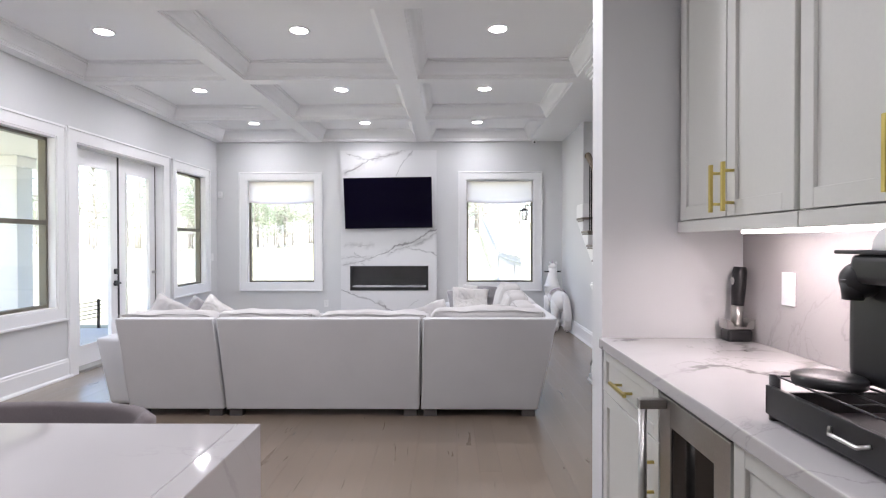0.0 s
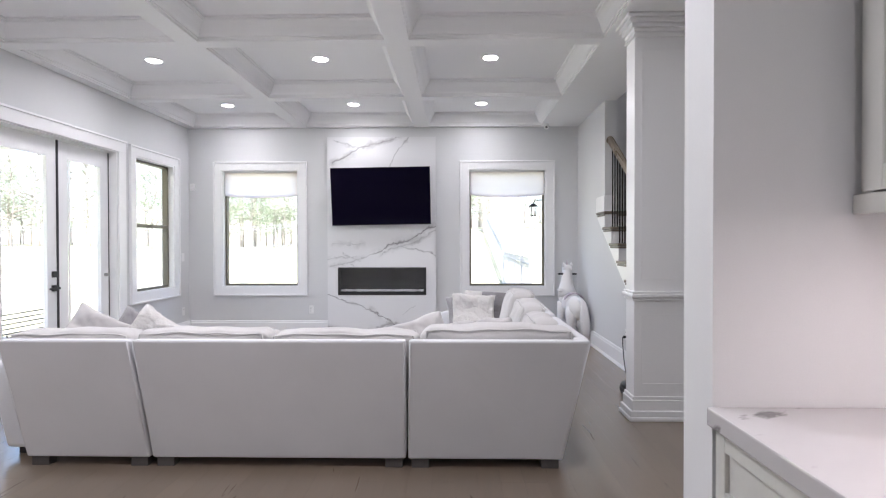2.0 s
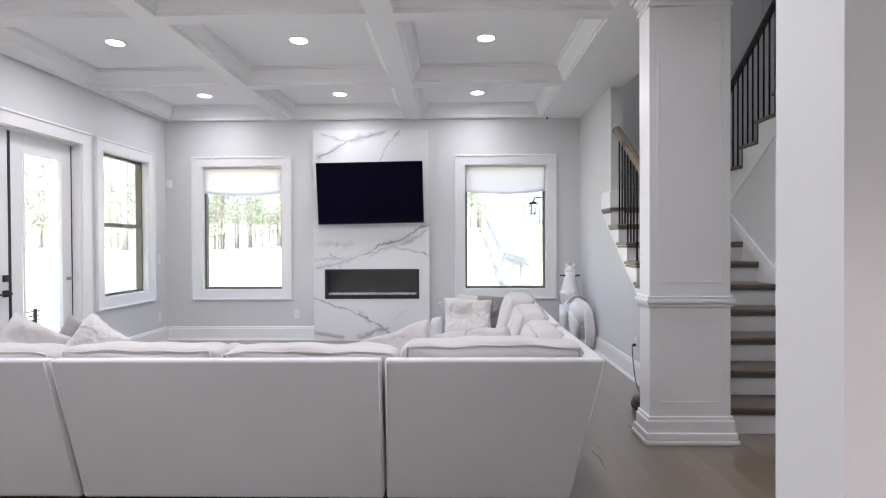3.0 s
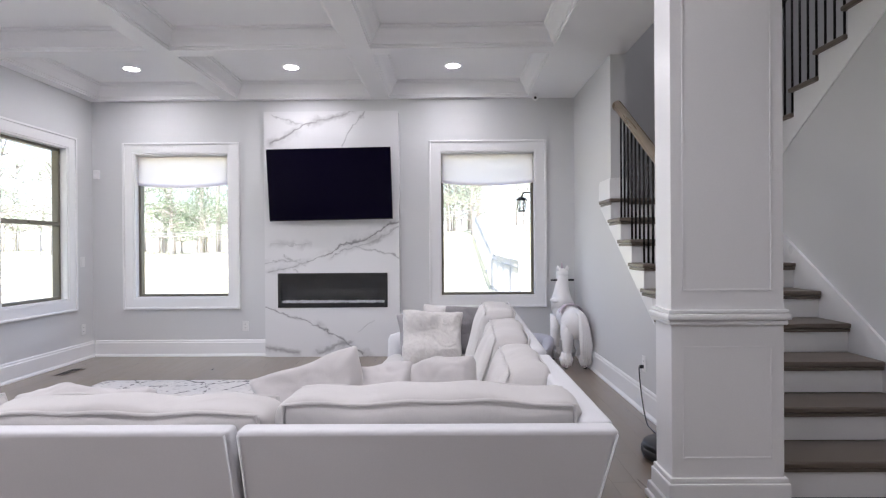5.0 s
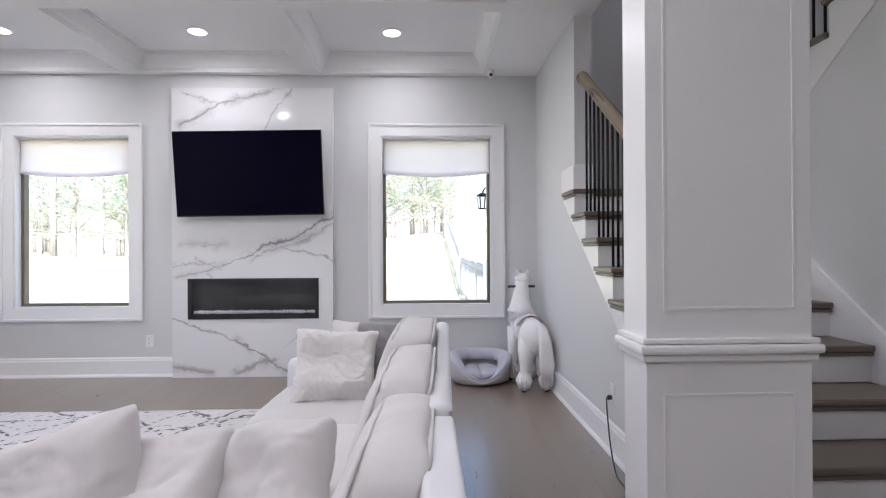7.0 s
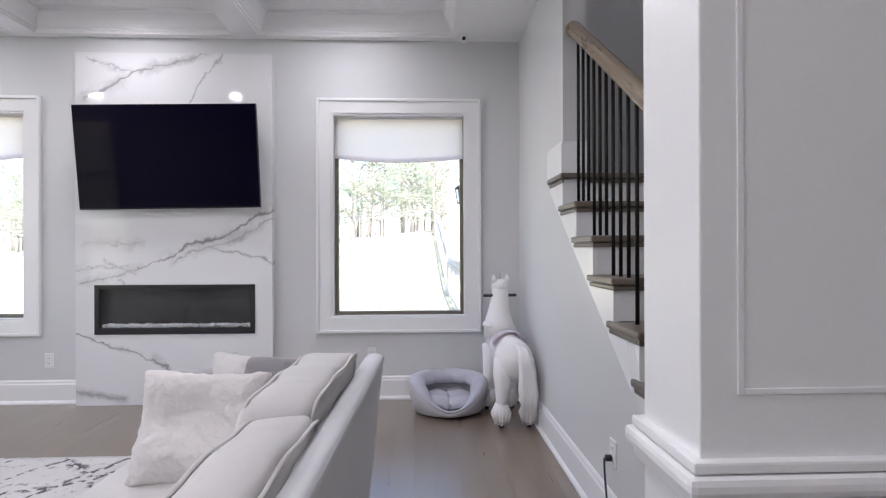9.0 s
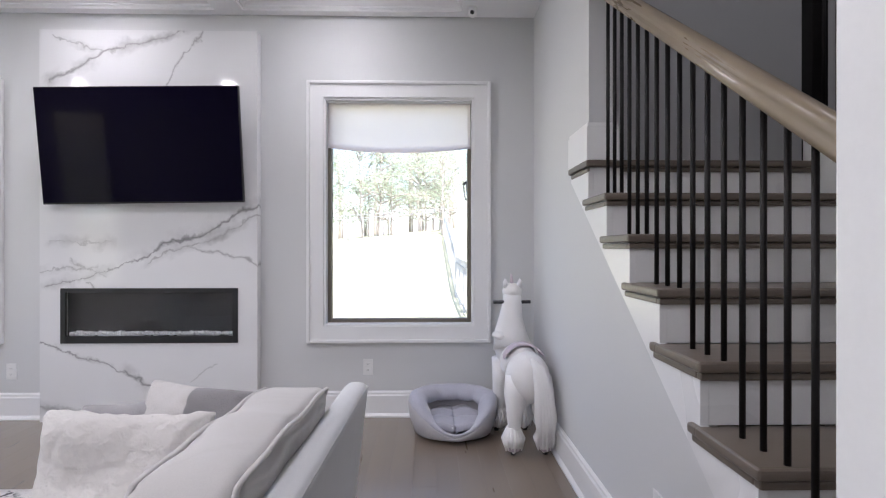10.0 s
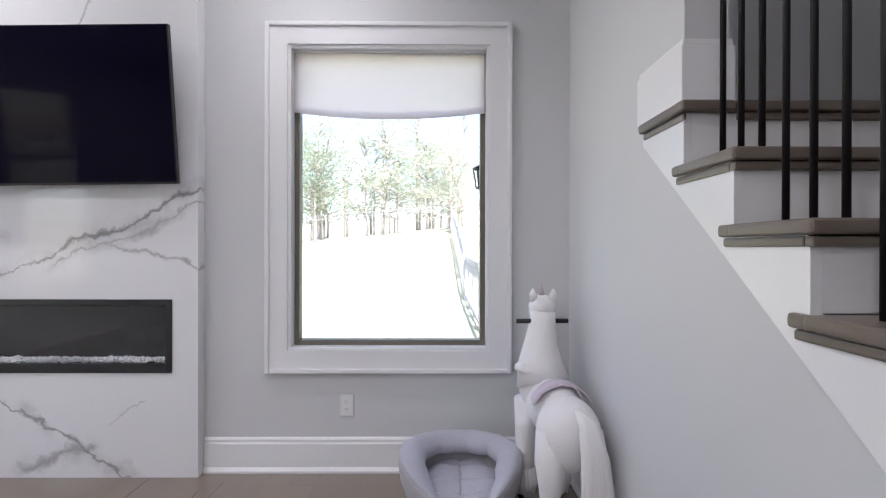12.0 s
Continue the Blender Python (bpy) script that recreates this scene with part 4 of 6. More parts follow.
# ---------------------------------------------------------------- recessed lamps, the hall pair unseen fill
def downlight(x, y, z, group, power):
    t = thing("recessed_light", "lit round recessed light with white trim, seen lamps and added fill alike", "ceiling light", group, (x, y, z))
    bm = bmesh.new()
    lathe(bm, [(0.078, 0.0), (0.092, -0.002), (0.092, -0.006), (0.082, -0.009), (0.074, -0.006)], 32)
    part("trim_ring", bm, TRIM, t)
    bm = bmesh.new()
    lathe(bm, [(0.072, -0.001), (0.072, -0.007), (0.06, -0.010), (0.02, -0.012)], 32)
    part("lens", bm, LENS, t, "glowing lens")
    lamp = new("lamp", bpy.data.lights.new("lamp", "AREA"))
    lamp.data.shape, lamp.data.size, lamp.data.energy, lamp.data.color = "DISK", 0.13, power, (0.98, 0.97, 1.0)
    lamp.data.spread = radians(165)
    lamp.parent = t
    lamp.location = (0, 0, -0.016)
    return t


for x in (-2.78, -1.12, 0.55):
    for y in (5.25, 7.005, 8.745):
        downlight(x, y, COFFER, "coffer lights", 2.6 if y < 8 else 2.1)
for x in (-2.4, -0.9, 0.5):
    for y in (0.2, 3.2):
        downlight(x, y, CEIL, "kitchen ceiling lights", (2.0 if x < 0 else 4.5) if y < 1 else (5.4 if x < 0 else 2.9))
# Unseen fill lamps, added to brighten the hall and the dark stairwell.
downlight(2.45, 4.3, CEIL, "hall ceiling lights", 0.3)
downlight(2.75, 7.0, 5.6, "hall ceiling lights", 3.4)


# ---------------------------------------------------------------- sectional sofa
def frustum(bm, lo, hi, z0, z1, r=0.02):
    """A block whose foot is lo (x0, x1, y0, y1) and whose top is hi, with rounded edges."""
    a = [bm.verts.new((lo[i], lo[j], z0)) for i, j in ((0, 2), (1, 2), (1, 3), (0, 3))]
    b = [bm.verts.new((hi[i], hi[j], z1)) for i, j in ((0, 2), (1, 2), (1, 3), (0, 3))]
    bm.faces.new(a[::-1])
    bm.faces.new(b)
    for k in range(4):
        bm.faces.new((a[k], a[(k + 1) % 4], b[(k + 1) % 4], b[k]))
    vs = a + b
    bmesh.ops.bevel(bm, geom=list({e for v in vs for e in v.link_edges}), offset=r, segments=3, affect="EDGES", profile=0.6)
    for f in bm.faces:
        f.smooth = len(f.verts) == 4 and f.calc_area() < 0.05


ZB, ZT = 0.055, 0.785
YB, YT = 4.77, 4.495        # back face: foot and top


def legs(t, places):
    for x, y in places:
        boxed("leg", (x - 0.05, x + 0.05, y - 0.035, y + 0.035, 0.0, ZB + 0.004), LEG, t, "dark block leg", 0.004)


def seam(bm, pts, r=0.0026):
    tube(bm, pts, r, 6)


def cushion(t, x0, x1, y0, y1, z0, z1, seed, lean, thin):
    """A boxed back cushion with welted edges and soft wrinkles; thin: the axis across its thickness."""
    bm = bmesh.new()
    wrinkle = lambda p: 0.007 * math.sin(p * 19 + seed * 3) * math.sin(p * 7.3 + seed)
    soft_box(bm, x0, x1, y0, y1, z0, z1, 0.04, 0.024, seed, 20, 0.014, lean)
    for v in bm.verts:
        u = v.co.x if thin == "y" else v.co.y
        v.co.z += wrinkle(u) * (1 if v.co.z > (z0 + z1) / 2 else 0)
    bc = part("back_cushion", bm, LINEN_DIMMED, t)
    lx, ly, d = lean[0], lean[1], 0.010
    for side in (0, 1):
        bm = bmesh.new()
        pts = []
        for i in range(15):
            u = i / 14
            if thin == "x":
                p = (y0 + 0.02) + u * (y1 - y0 - 0.04)
                x = (x0 + lx + d) if side == 0 else (x1 + lx - d)
                pts.append((x, p, z1 - 0.008 + wrinkle(p) + 0.008 * math.sin(math.pi * u)))
            else:
                p = (x0 + 0.02) + u * (x1 - x0 - 0.04)
                y = (y0 + ly + d) if side == 0 else (y1 + ly - d)
                pts.append((p, y, z1 - 0.008 + wrinkle(p) + 0.008 * math.sin(math.pi * u)))
        if thin == "x":
            pts = [(pts[0][0] - lx * 0.6, y0 + 0.004, z0 + 0.14)] + pts + [(pts[-1][0] - lx * 0.6, y1 - 0.004, z0 + 0.14)]
        else:
            pts = [(x0 + 0.004, pts[0][1] - ly * 0.6, z0 + 0.14)] + pts + [(x1 - 0.004, pts[-1][1] - ly * 0.6, z0 + 0.14)]
        tube(bm, pts, 0.0055, 8)
        part("piping", bm, LINEN_DIMMED, bc)
    return bc


def section(xa, xb, xat, xbt, label, seats):
    """A back-row section between xa and xb (foot) and xat, xbt (top)."""
    t = thing("sofa_section", label, "sofa", "sectional sofa")
    bm = bmesh.new()
    frustum(bm, (xa, xb, YB, YB + 0.14), (xat, xbt, YT, YT + 0.065), ZB, ZT, 0.016)
    fr = part("backrest_frame", bm, LINEN_LIT, t)
    bm = bmesh.new()
    seam(bm, [(xa + 0.008, YB + 0.001, ZB + 0.012), (xat + 0.008, YT + 0.001, ZT - 0.012)])
    seam(bm, [(xb - 0.008, YB + 0.001, ZB + 0.012), (xbt - 0.008, YT + 0.001, ZT - 0.012)])
    seam(bm, [(xa + 0.008, YB + 0.001, ZB + 0.012), (xb - 0.008, YB + 0.001, ZB + 0.012)])
    part("piping", bm, LINEN_LIT, fr)
    bm = bmesh.new()
    soft_box(bm, xa + 0.01, xb - 0.01, YB + 0.10, 5.72, 0.075, 0.30, 0.03, 0.0, 1, 8, 0.002)
    part("seat_base", bm, LINEN_LIT, t)
    legs(t, [(xa + 0.07, YB + 0.05), (xb - 0.07, YB + 0.05), (xa + 0.07, 5.62), (xb - 0.07, 5.62)])
    w = (xb - xa) / seats
    for i in range(seats):
        a, b = xa + i * w + 0.008, xa + (i + 1) * w - 0.008
        bm = bmesh.new()
        soft_box(bm, a, b, 4.90, 5.74, 0.305, 0.46, 0.05, 0.018, i + xa, 12, 0.006)
        part("seat_cushion", bm, LINEN_DIMMED, t)
        e = b + (0.035 if xb > 0.5 else 0.085 if xb > -0.5 and i == seats - 1 else -0.006)
        cushion(t, a + (0.09 if xb > 0.5 else 0.006), e, 4.70, 4.90, 0.46, (0.825 if xb > 0.5 else 0.80) + 0.012 * noise.noise(Vector((a * 3, 1, 2))), i * 2 + xa, (0, -0.11), "y")
    return t


section(-2.297, -1.570, -2.236, -1.526, "white linen sofa corner section, plain tall back", 1)
section(-1.556, -0.086, -1.512, -0.062, "white linen sofa middle section with two seats", 2)
s3 = section(-0.074, 0.81, -0.046, 0.905, "white linen sofa corner section with flared back", 1)

# east wing: backrest along the walkway, in two lengths
for y0, y1, lab in ((4.88, 5.45, "white linen sofa corner wing beside the walkway"), (5.47, 7.22, "white linen sofa wing with rounded end and back cushions")):
    t = thing("sofa_section", lab, "sofa", "sectional sofa")
    bm = bmesh.new()
    frustum(bm, (0.70, 0.83, y0, y1), (0.832, 0.910, YT + 0.067 if y0 < 5 else y0 + 0.01, y1 - 0.01), ZB, ZT + (0.012 if y0 > 5 else 0.0), 0.034 if y0 > 5 else 0.016)
    fr = part("backrest_frame", bm, LINEN_LIT, t)
    za, zb = ZB + 0.02, ZT + (0.012 if y0 > 5 else 0.0) - 0.003
    ya, yb = (YT + 0.1 if y0 < 5 else y0 + 0.02), y1 - 0.02
    bm = bmesh.new()
    tube(bm, [(0.903, ya, zb - 0.016), (0.903, yb, zb - 0.016), (0.82, y1 - 0.012, za)], 0.004, 8)
    part("piping", bm, LINEN_LIT, fr)
    bm = bmesh.new()
    soft_box(bm, 0.0 if y0 > 5 else 0.4, 0.72, max(y0, 5.76) if y0 > 5 else 5.0, y1 - 0.02, 0.075, 0.30, 0.03, 0.0, 1, 8, 0.002)
    part("seat_base", bm, LINEN_LIT, t)
    legs(t, [(0.75, y0 + 0.08), (0.75, y1 - 0.08), (0.45, y1 - 0.08)])
    if y0 > 5:
        for i, (a, b) in enumerate(((5.76, 6.42), (6.43, 7.11))):
            bm = bmesh.new()
            soft_box(bm, -0.02, 0.73, a, b, 0.305, 0.46, 0.05, 0.018, i + 9, 12, 0.006)
            part("seat_cushion", bm, LINEN_DIMMED, t)
        for i, (a, b) in enumerate(((5.08, 5.60), (5.61, 6.25), (6.26, 6.90))):
            cushion(t, 0.585 - 0.02 * i, 0.75 - 0.008 * i, a - 0.012, b + 0.012, 0.46, 0.79 + 0.035 * i, i + 14, (0.115, 0.0), "x")
        bm = bmesh.new()
        soft_box(bm, -0.02, 0.72, 7.12, 7.22, 0.08, 0.60, 0.045, 0.01, 3, 10, 0.004)
        part("arm", bm, LINEN_LIT, t)
        t.matrix_basis = pose(0.85, 5.47, 0, 0, 0, -2.0) @ pose(-0.85, -5.47, 0)

# west side: a low upholstered arm
t = thing("sofa_section", "white linen low sofa arm facing the windows", "sofa", "sectional sofa")
bm = bmesh.new()
frustum(bm, (-2.53, -2.31, 4.90, 5.72), (-2.62, -2.40, 4.86, 5.74), ZB, 0.58, 0.03)
part("arm", bm, LINEN_LIT, t)
legs(t, [(-2.45, 5.0), (-2.45, 5.64)])


# ---------------------------------------------------------------- loose pillows
def loose(label, w, h, th, mat, at, rx, rz, ry=0.0, seed=0, name="throw_pillow"):
    p = pillow(name, w, h, th, mat, None, seed, ragged=0.005 if mat is KNIT else 0.0)
    p.matrix_basis = pose(*at, rx, ry, rz)
    return tagged(p, label, "pillow", "sofa pillows")


loose("cream knitted throw pillow with ragged edge on the sofa", 0.43, 0.39, 0.14, KNIT, (0.375, 6.80, 0.625), -20, 8, 4, 1)
loose("white and grey two-tone pillow behind the knitted pillow", 0.44, 0.36, 0.14, STRIPED, (0.50, 7.02, 0.65), -24, -6, 4, 2)
loose("grey cotton throw pillow at the sofa end", 0.34, 0.31, 0.13, GREY, (0.29, 7.06, 0.625), -16, 6, -6, 3)
loose("white cotton lumbar pillow standing on the corner seat", 0.46, 0.33, 0.17, PILLOW, (-0.06, 5.35, 0.62), -20, 14, -16, 4)
loose("white cotton pillow lying back in the sofa corner", 0.50, 0.36, 0.15, PILLOW, (0.10, 5.38, 0.59), -48, -4, -10, 5)
loose("white cotton pillow leaning in the sofa corner", 0.38, 0.33, 0.15, PILLOW, (0.43, 5.42, 0.605), -38, -16, -18, 6)
loose("white cotton pillow on the window side wing", 0.40, 0.36, 0.15, PILLOW, (-2.30, 5.36, 0.65), -18, 12, 28, 7)
loose("grey pillow on the window side wing", 0.30, 0.32, 0.12, GREY, (-2.10, 5.50, 0.65), -16, 20, 32, 8)
loose("white fluffy pillow on the window side wing", 0.34, 0.34, 0.14, KNIT, (-1.93, 5.42, 0.65), -18, -10, 30, 9)
loose("flat white pillow lying on the middle seat", 0.55, 0.4, 0.14, PILLOW, (-0.95, 5.16, 0.575), -62, 5, 0, 10)


# ---------------------------------------------------------------- rug
bm = bmesh.new()
RX0, RX1, RY0, RY1 = -2.72, 0.35, 5.35, 8.19
nx, nyy = 60, 56
g = [[bm.verts.new((RX0 + (RX1 - RX0) * i / nx + (0.006 * noise.noise(Vector((0, j * 0.7, 1))) if i in (0, nx) else 0),
                    RY0 + (RY1 - RY0) * j / nyy + (0.006 * noise.noise(Vector((i * 0.7, 0, 1))) if j in (0, nyy) else 0),
                    0.014 + 0.002 * noise.noise(Vector((i * 0.4, j * 0.4, 0))))) for j in range(nyy + 1)] for i in range(nx + 1)]
for i in range(nx):
    for j in range(nyy):
        bm.faces.new((g[i][j], g[i + 1][j], g[i + 1][j + 1], g[i][j + 1]))
rug = part("area_rug", bm, RUG, None, "cream rug with broken black lattice lines on the oak floor", True)
tagged(rug, category="rug")
sm = rug.modifiers.new("thick", "SOLIDIFY")
sm.thickness, sm.offset = 0.012, -1


# ---------------------------------------------------------------- plush pony (one plain mesh)
def pony():
    bm = bmesh.new()
    A = Matrix.Rotation(radians(-12), 3, "X")
    ball(bm, (0.0, 0.02, 0.455), (0.134, 0.155, 0.158), 0, 28, 0.005)          # rump
    ball(bm, (-0.012, 0.22, 0.51), (0.118, 0.22, 0.128), 0, 26, 0.005, A)      # barrel
    ball(bm, (-0.028, 0.37, 0.57), (0.112, 0.13, 0.15), 0, 24, 0.006)          # chest
    ball(bm, (-0.12, 0.33, 0.665), (0.05, 0.06, 0.03), 0, 14, 0.016)           # mane tuft
    for sx in (-1, 1):
        tube(bm, [(sx * 0.06, 0.0, 0.46), (sx * 0.082, -0.03, 0.36), (sx * 0.09, -0.045, 0.26), (sx * 0.092, -0.035, 0.18), (sx * 0.094, -0.03, 0.12)],
             [0.082, 0.07, 0.05, 0.038, 0.036], 16)
        ball(bm, (sx * 0.097, -0.03, 0.095), (0.052, 0.055, 0.085), 0, 22, 0.012)
        ball(bm, (sx * 0.097, -0.03, 0.045), (0.044, 0.046, 0.03), 1, 14, 0.004)
        tube(bm, [(sx * 0.06 - 0.03, 0.38, 0.5), (sx * 0.072 - 0.03, 0.4, 0.34), (sx * 0.078 - 0.03, 0.41, 0.2), (sx * 0.08 - 0.03, 0.41, 0.1)], [0.075, 0.055, 0.045, 0.045], 16)
        ball(bm, (sx * 0.082 - 0.03, 0.41, 0.085), (0.054, 0.056, 0.07), 0, 16, 0.012)
        for k in range(16):
            an = 2 * math.pi * k / 16
            for y, xf in ((-0.03, sx * 0.097), (0.41, sx * 0.082 - 0.03)):
                tube(bm, [(xf + 0.034 * math.cos(an), y + 0.034 * math.sin(an), 0.17), (xf + 0.06 * math.cos(an), y + 0.06 * math.sin(an), 0.10), (xf + 0.05 * math.cos(an), y + 0.05 * math.sin(an), 0.03 + 0.008 * (k % 3))], [0.008, 0.015, 0.003], 6)
        for y in (-0.03, 0.41):
            xo = sx * 0.097 - (0.03 if y > 0 else 0)
            tube(bm, [(xo, y, 0.0), (xo, y, 0.04)], 0.016, 10, 2)
        tube(bm, [(sx * 0.042 - 0.018, 0.415, 0.985), (sx * 0.052 - 0.018, 0.41, 1.02), (sx * 0.05 - 0.018, 0.415, 1.045)], [0.022, 0.017, 0.003], 10)
    tube(bm, [(-0.03, 0.35, 0.58), (-0.04, 0.385, 0.68), (-0.032, 0.40, 0.78), (-0.022, 0.41, 0.87), (-0.018, 0.42, 0.93)], [0.13, 0.108, 0.08, 0.066, 0.06], 20)
    ball(bm, (-0.018, 0.435, 0.955), (0.066, 0.08, 0.06), 0, 20, 0.005)
    ball(bm, (-0.018, 0.52, 0.915), (0.048, 0.095, 0.046), 0, 16, 0.004)
    tube(bm, [(-0.02, 0.425, 1.0), (-0.024, 0.43, 1.075)], [0.016, 0.005], 10, 1)
    tube(bm, [(-0.152, 0.40, 0.885), (-0.02, 0.40, 0.885), (0.102, 0.40, 0.885)], 0.012, 12, 2)
    for i in range(11):
        o = 0.034 * (i - 5) / 5
        dy = 0.012 * (i % 2)
        tube(bm, [(0.0, -0.10, 0.59), (0.028 + o * 0.5, -0.16 - dy, 0.555), (0.05 + o, -0.185 - dy, 0.42), (0.066 + o * 1.4, -0.17 - dy, 0.26), (0.072 + o * 1.2, -0.15 - dy, 0.10 + 0.01 * ((i * 7) % 5))],
             [0.012, 0.02, 0.022, 0.019, 0.004], 9)
    # saddle: a thin cloth over the back with a rolled rear edge
    rows = []
    for i in range(17):
        a = radians(-66 + 8.25 * i)
        rows.append([bm.verts.new((-0.008 + (r * math.sin(a)), y, 0.497 + r * 1.05 * math.cos(a) + (y - 0.05) * 0.16)) for y, r in ((0.07, 0.138), (0.074, 0.146), (0.086, 0.145), (0.12, 0.139), (0.16, 0.134), (0.16, 0.126))])
    for a, b in zip(rows, rows[1:]):
        for k in range(5):
            f = bm.faces.new((a[k], a[k + 1], b[k + 1], b[k]))
            f.material_index = 1
    ob = part("plush_pony", bm, [FUR, PINK, BLACK], None, "white plush ride-on pony with pink saddle and black handlebar", True)
    return tagged(ob, category="toy")


p = pony()
p.matrix_basis = pose(1.765, 8.66, 0, 0, 0, 2)
p.scale = (1, 1, 0.985)

# ---------------------------------------------------------------- pet bed
bed = thing("pet_bed", "grey-blue plush oval pet bed beside the pony", "pet bed", "", (1.325, 9.03, 0), 0)


def rim_height(a):
    """Height of the rim round the bed: high at the back and sides, low at the entrance in front."""
    return 0.272 - 0.20 * math.exp(-(((a - 4.75) % (2 * math.pi) - (2 * math.pi if (a - 4.75) % (2 * math.pi) > math.pi else 0)) / 0.85) ** 2)


bm = bmesh.new()
n, m_ = 64, 16
ringv = []
for i in range(n):
    a = 2 * math.pi * i / n
    top = rim_height(a)
    puff = 1 + 0.10 * abs(math.sin(a * 4.5)) ** 0.6
    t = (0.016 + 0.034 * max(0.0, min(1.0, (top - 0.08) / 0.17))) * puff
    row = []
    for j in range(m_):
        b = 2 * math.pi * j / m_
        lumps = 1 + 0.10 * noise.noise(Vector((math.cos(a) * 5, math.sin(a) * 5, b)))
        rr = 0.262 - t + t * math.cos(b) * lumps + 0.015 * math.sin(b)
        z = top - t + t * math.sin(b) * lumps
        row.append(bm.verts.new((rr * 1.13 * math.cos(a), rr * math.sin(a), z)))
    ringv.append(row)
for i in range(n):
    for j in range(m_):
        bm.faces.new((ringv[i][j], ringv[(i + 1) % n][j], ringv[(i + 1) % n][(j + 1) % m_], ringv[i][(j + 1) % m_]))
part("bolster", bm, BED, bed, "puffed plush bolster", True)
# outer shell, drawn in towards the floor
bm = bmesh.new()
rows = []
for i in range(n):
    a = 2 * math.pi * i / n
    top = rim_height(a) - 0.022
    rows.append([bm.verts.new((r * 1.13 * math.cos(a), r * math.sin(a), z)) for r, z in ((0.185, 0.002), (0.225, 0.018), (0.258, 0.5 * top), (0.267, 0.85 * top), (0.262, top), (0.235, top), (0.2, 0.03))])
for i in range(n):
    for j in range(6):
        bm.faces.new((rows[i][j], rows[(i + 1) % n][j], rows[(i + 1) % n][j + 1], rows[i][j + 1]))
bm.faces.new([r[0] for r in rows][::-1])
part("shell", bm, BED_SHELL, bed, "beige-grey outer fabric", True)
bm = bmesh.new()
g = [[bm.verts.new((0.25 * u * math.sqrt(1 - v * v / 2), 0.215 * v * math.sqrt(1 - u * u / 2),
                    0.05 + 0.035 * abs(math.sin(u * 4.2)) ** 0.7 * abs(math.sin(v * 4.2)) ** 0.7 + 0.006 * noise.noise(Vector((u * 4, v * 4, 1)))))
      for v in [j / 15 - 1 for j in range(31)]] for u in [i / 15 - 1 for i in range(31)]]
for i in range(30):
    for j in range(30):
        bm.faces.new((g[i][j], g[i + 1][j], g[i + 1][j + 1], g[i][j + 1]))
cu = part("cushion", bm, BED, bed, "tufted cushion", True)
sm = cu.modifiers.new("thick", "SOLIDIFY")
sm.thickness, sm.offset = 0.05, -1


# ---------------------------------------------------------------- small wall fittings
def outlet(at, axis, label, switch=False, name="wall_outlet"):
    t = thing(name, label, "wall switch" if switch else "outlet", "", at, {"n": 0, "e": -90, "w": 90}[axis])
    boxed("plate", (-0.036, 0.036, -0.006, 0, -0.058, 0.058), PLASTIC, t, "", 0.003)
    if switch:
        boxed("rocker", (-0.016, 0.016, -0.010, -0.006, -0.033, 0.033), PLASTIC, t, "", 0.002)
    else:
        for dz in (-0.021, 0.021):
            s = boxed("socket", (-0.017, 0.017, -0.009, -0.006, dz - 0.014, dz + 0.014), PLASTIC, t, "", 0.002)
            for dx in (-0.006, 0.006):
                boxed("slot", (dx - 0.001, dx + 0.001, -0.0095, -0.009, dz - 0.004, dz + 0.006), DARK, s, "", 0)
    return t


outlet((0.715, NORTH, 0.365), "n", "white duplex outlet low on the grey wall")
outlet((-1.855, NORTH, 0.345), "n", "white duplex outlet low on the grey wall")
outlet((WEST, 9.2, 0.34), "w", "white duplex outlet low on the window wall")
outlet((WEST, 9.2, 1.1), "w", "white rocker switch beside the window", True, "light_switch")
outlet((EAST, 7.19, 0.36), "e", "white outlet with a black plug below the stairs")
bm = bmesh.new()
tube(bm, [(EAST - 0.01, 7.19, 0.34), (EAST - 0.035, 7.19, 0.34)], 0.014, 10)
pts = []
for i in range(25):
    u = i / 24
    y = 7.19 - 0.62 * u ** 1.6 - 0.03 * math.sin(u * 5)
    pts.append((EAST - 0.04 - 0.03 * math.sin(u * 3.1) - 0.06 * u * u, y, max(0.006, 0.34 * (1 - u * 1.5) + 0.02 * math.sin(u * 9) * (1 - u))))
pts.append((1.80, 6.45, 0.006))
tube(bm, pts, 0.0045, 8)
cab = part("power_cord", bm, BLACK, None, "black power cord running from the outlet to the floor", True)
tagged(cab, category="cable")

vac = thing("robot_vacuum", "black round robot vacuum parked behind the column", "vacuum", "", (1.785, 6.31, 0))
bm = bmesh.new()
lathe(bm, [(0.150, 0.006), (0.172, 0.015), (0.174, 0.055), (0.170, 0.085), (0.160, 0.094), (0.02, 0.096)], 40)
part("body", bm, BLACK, vac, "", True)
bm = bmesh.new()
lathe(bm, [(0.055, 0.095), (0.055, 0.112), (0.045, 0.118), (0.01, 0.119)], 28)
part("turret", bm, DARK, vac, "", True)
bm = bmesh.new()
lathe(bm, [(0.175, 0.03), (0.179, 0.034), (0.179, 0.062), (0.175, 0.066)], 40)
part("bumper", bm, DARK, vac, "", True)
for y in (-0.1, 0.1):
    bm = bmesh.new()
    tube(bm, [(-0.02, y, 0.02), (0.02, y, 0.02)], 0.02, 14)
    part("wheel", bm, DARK, vac)

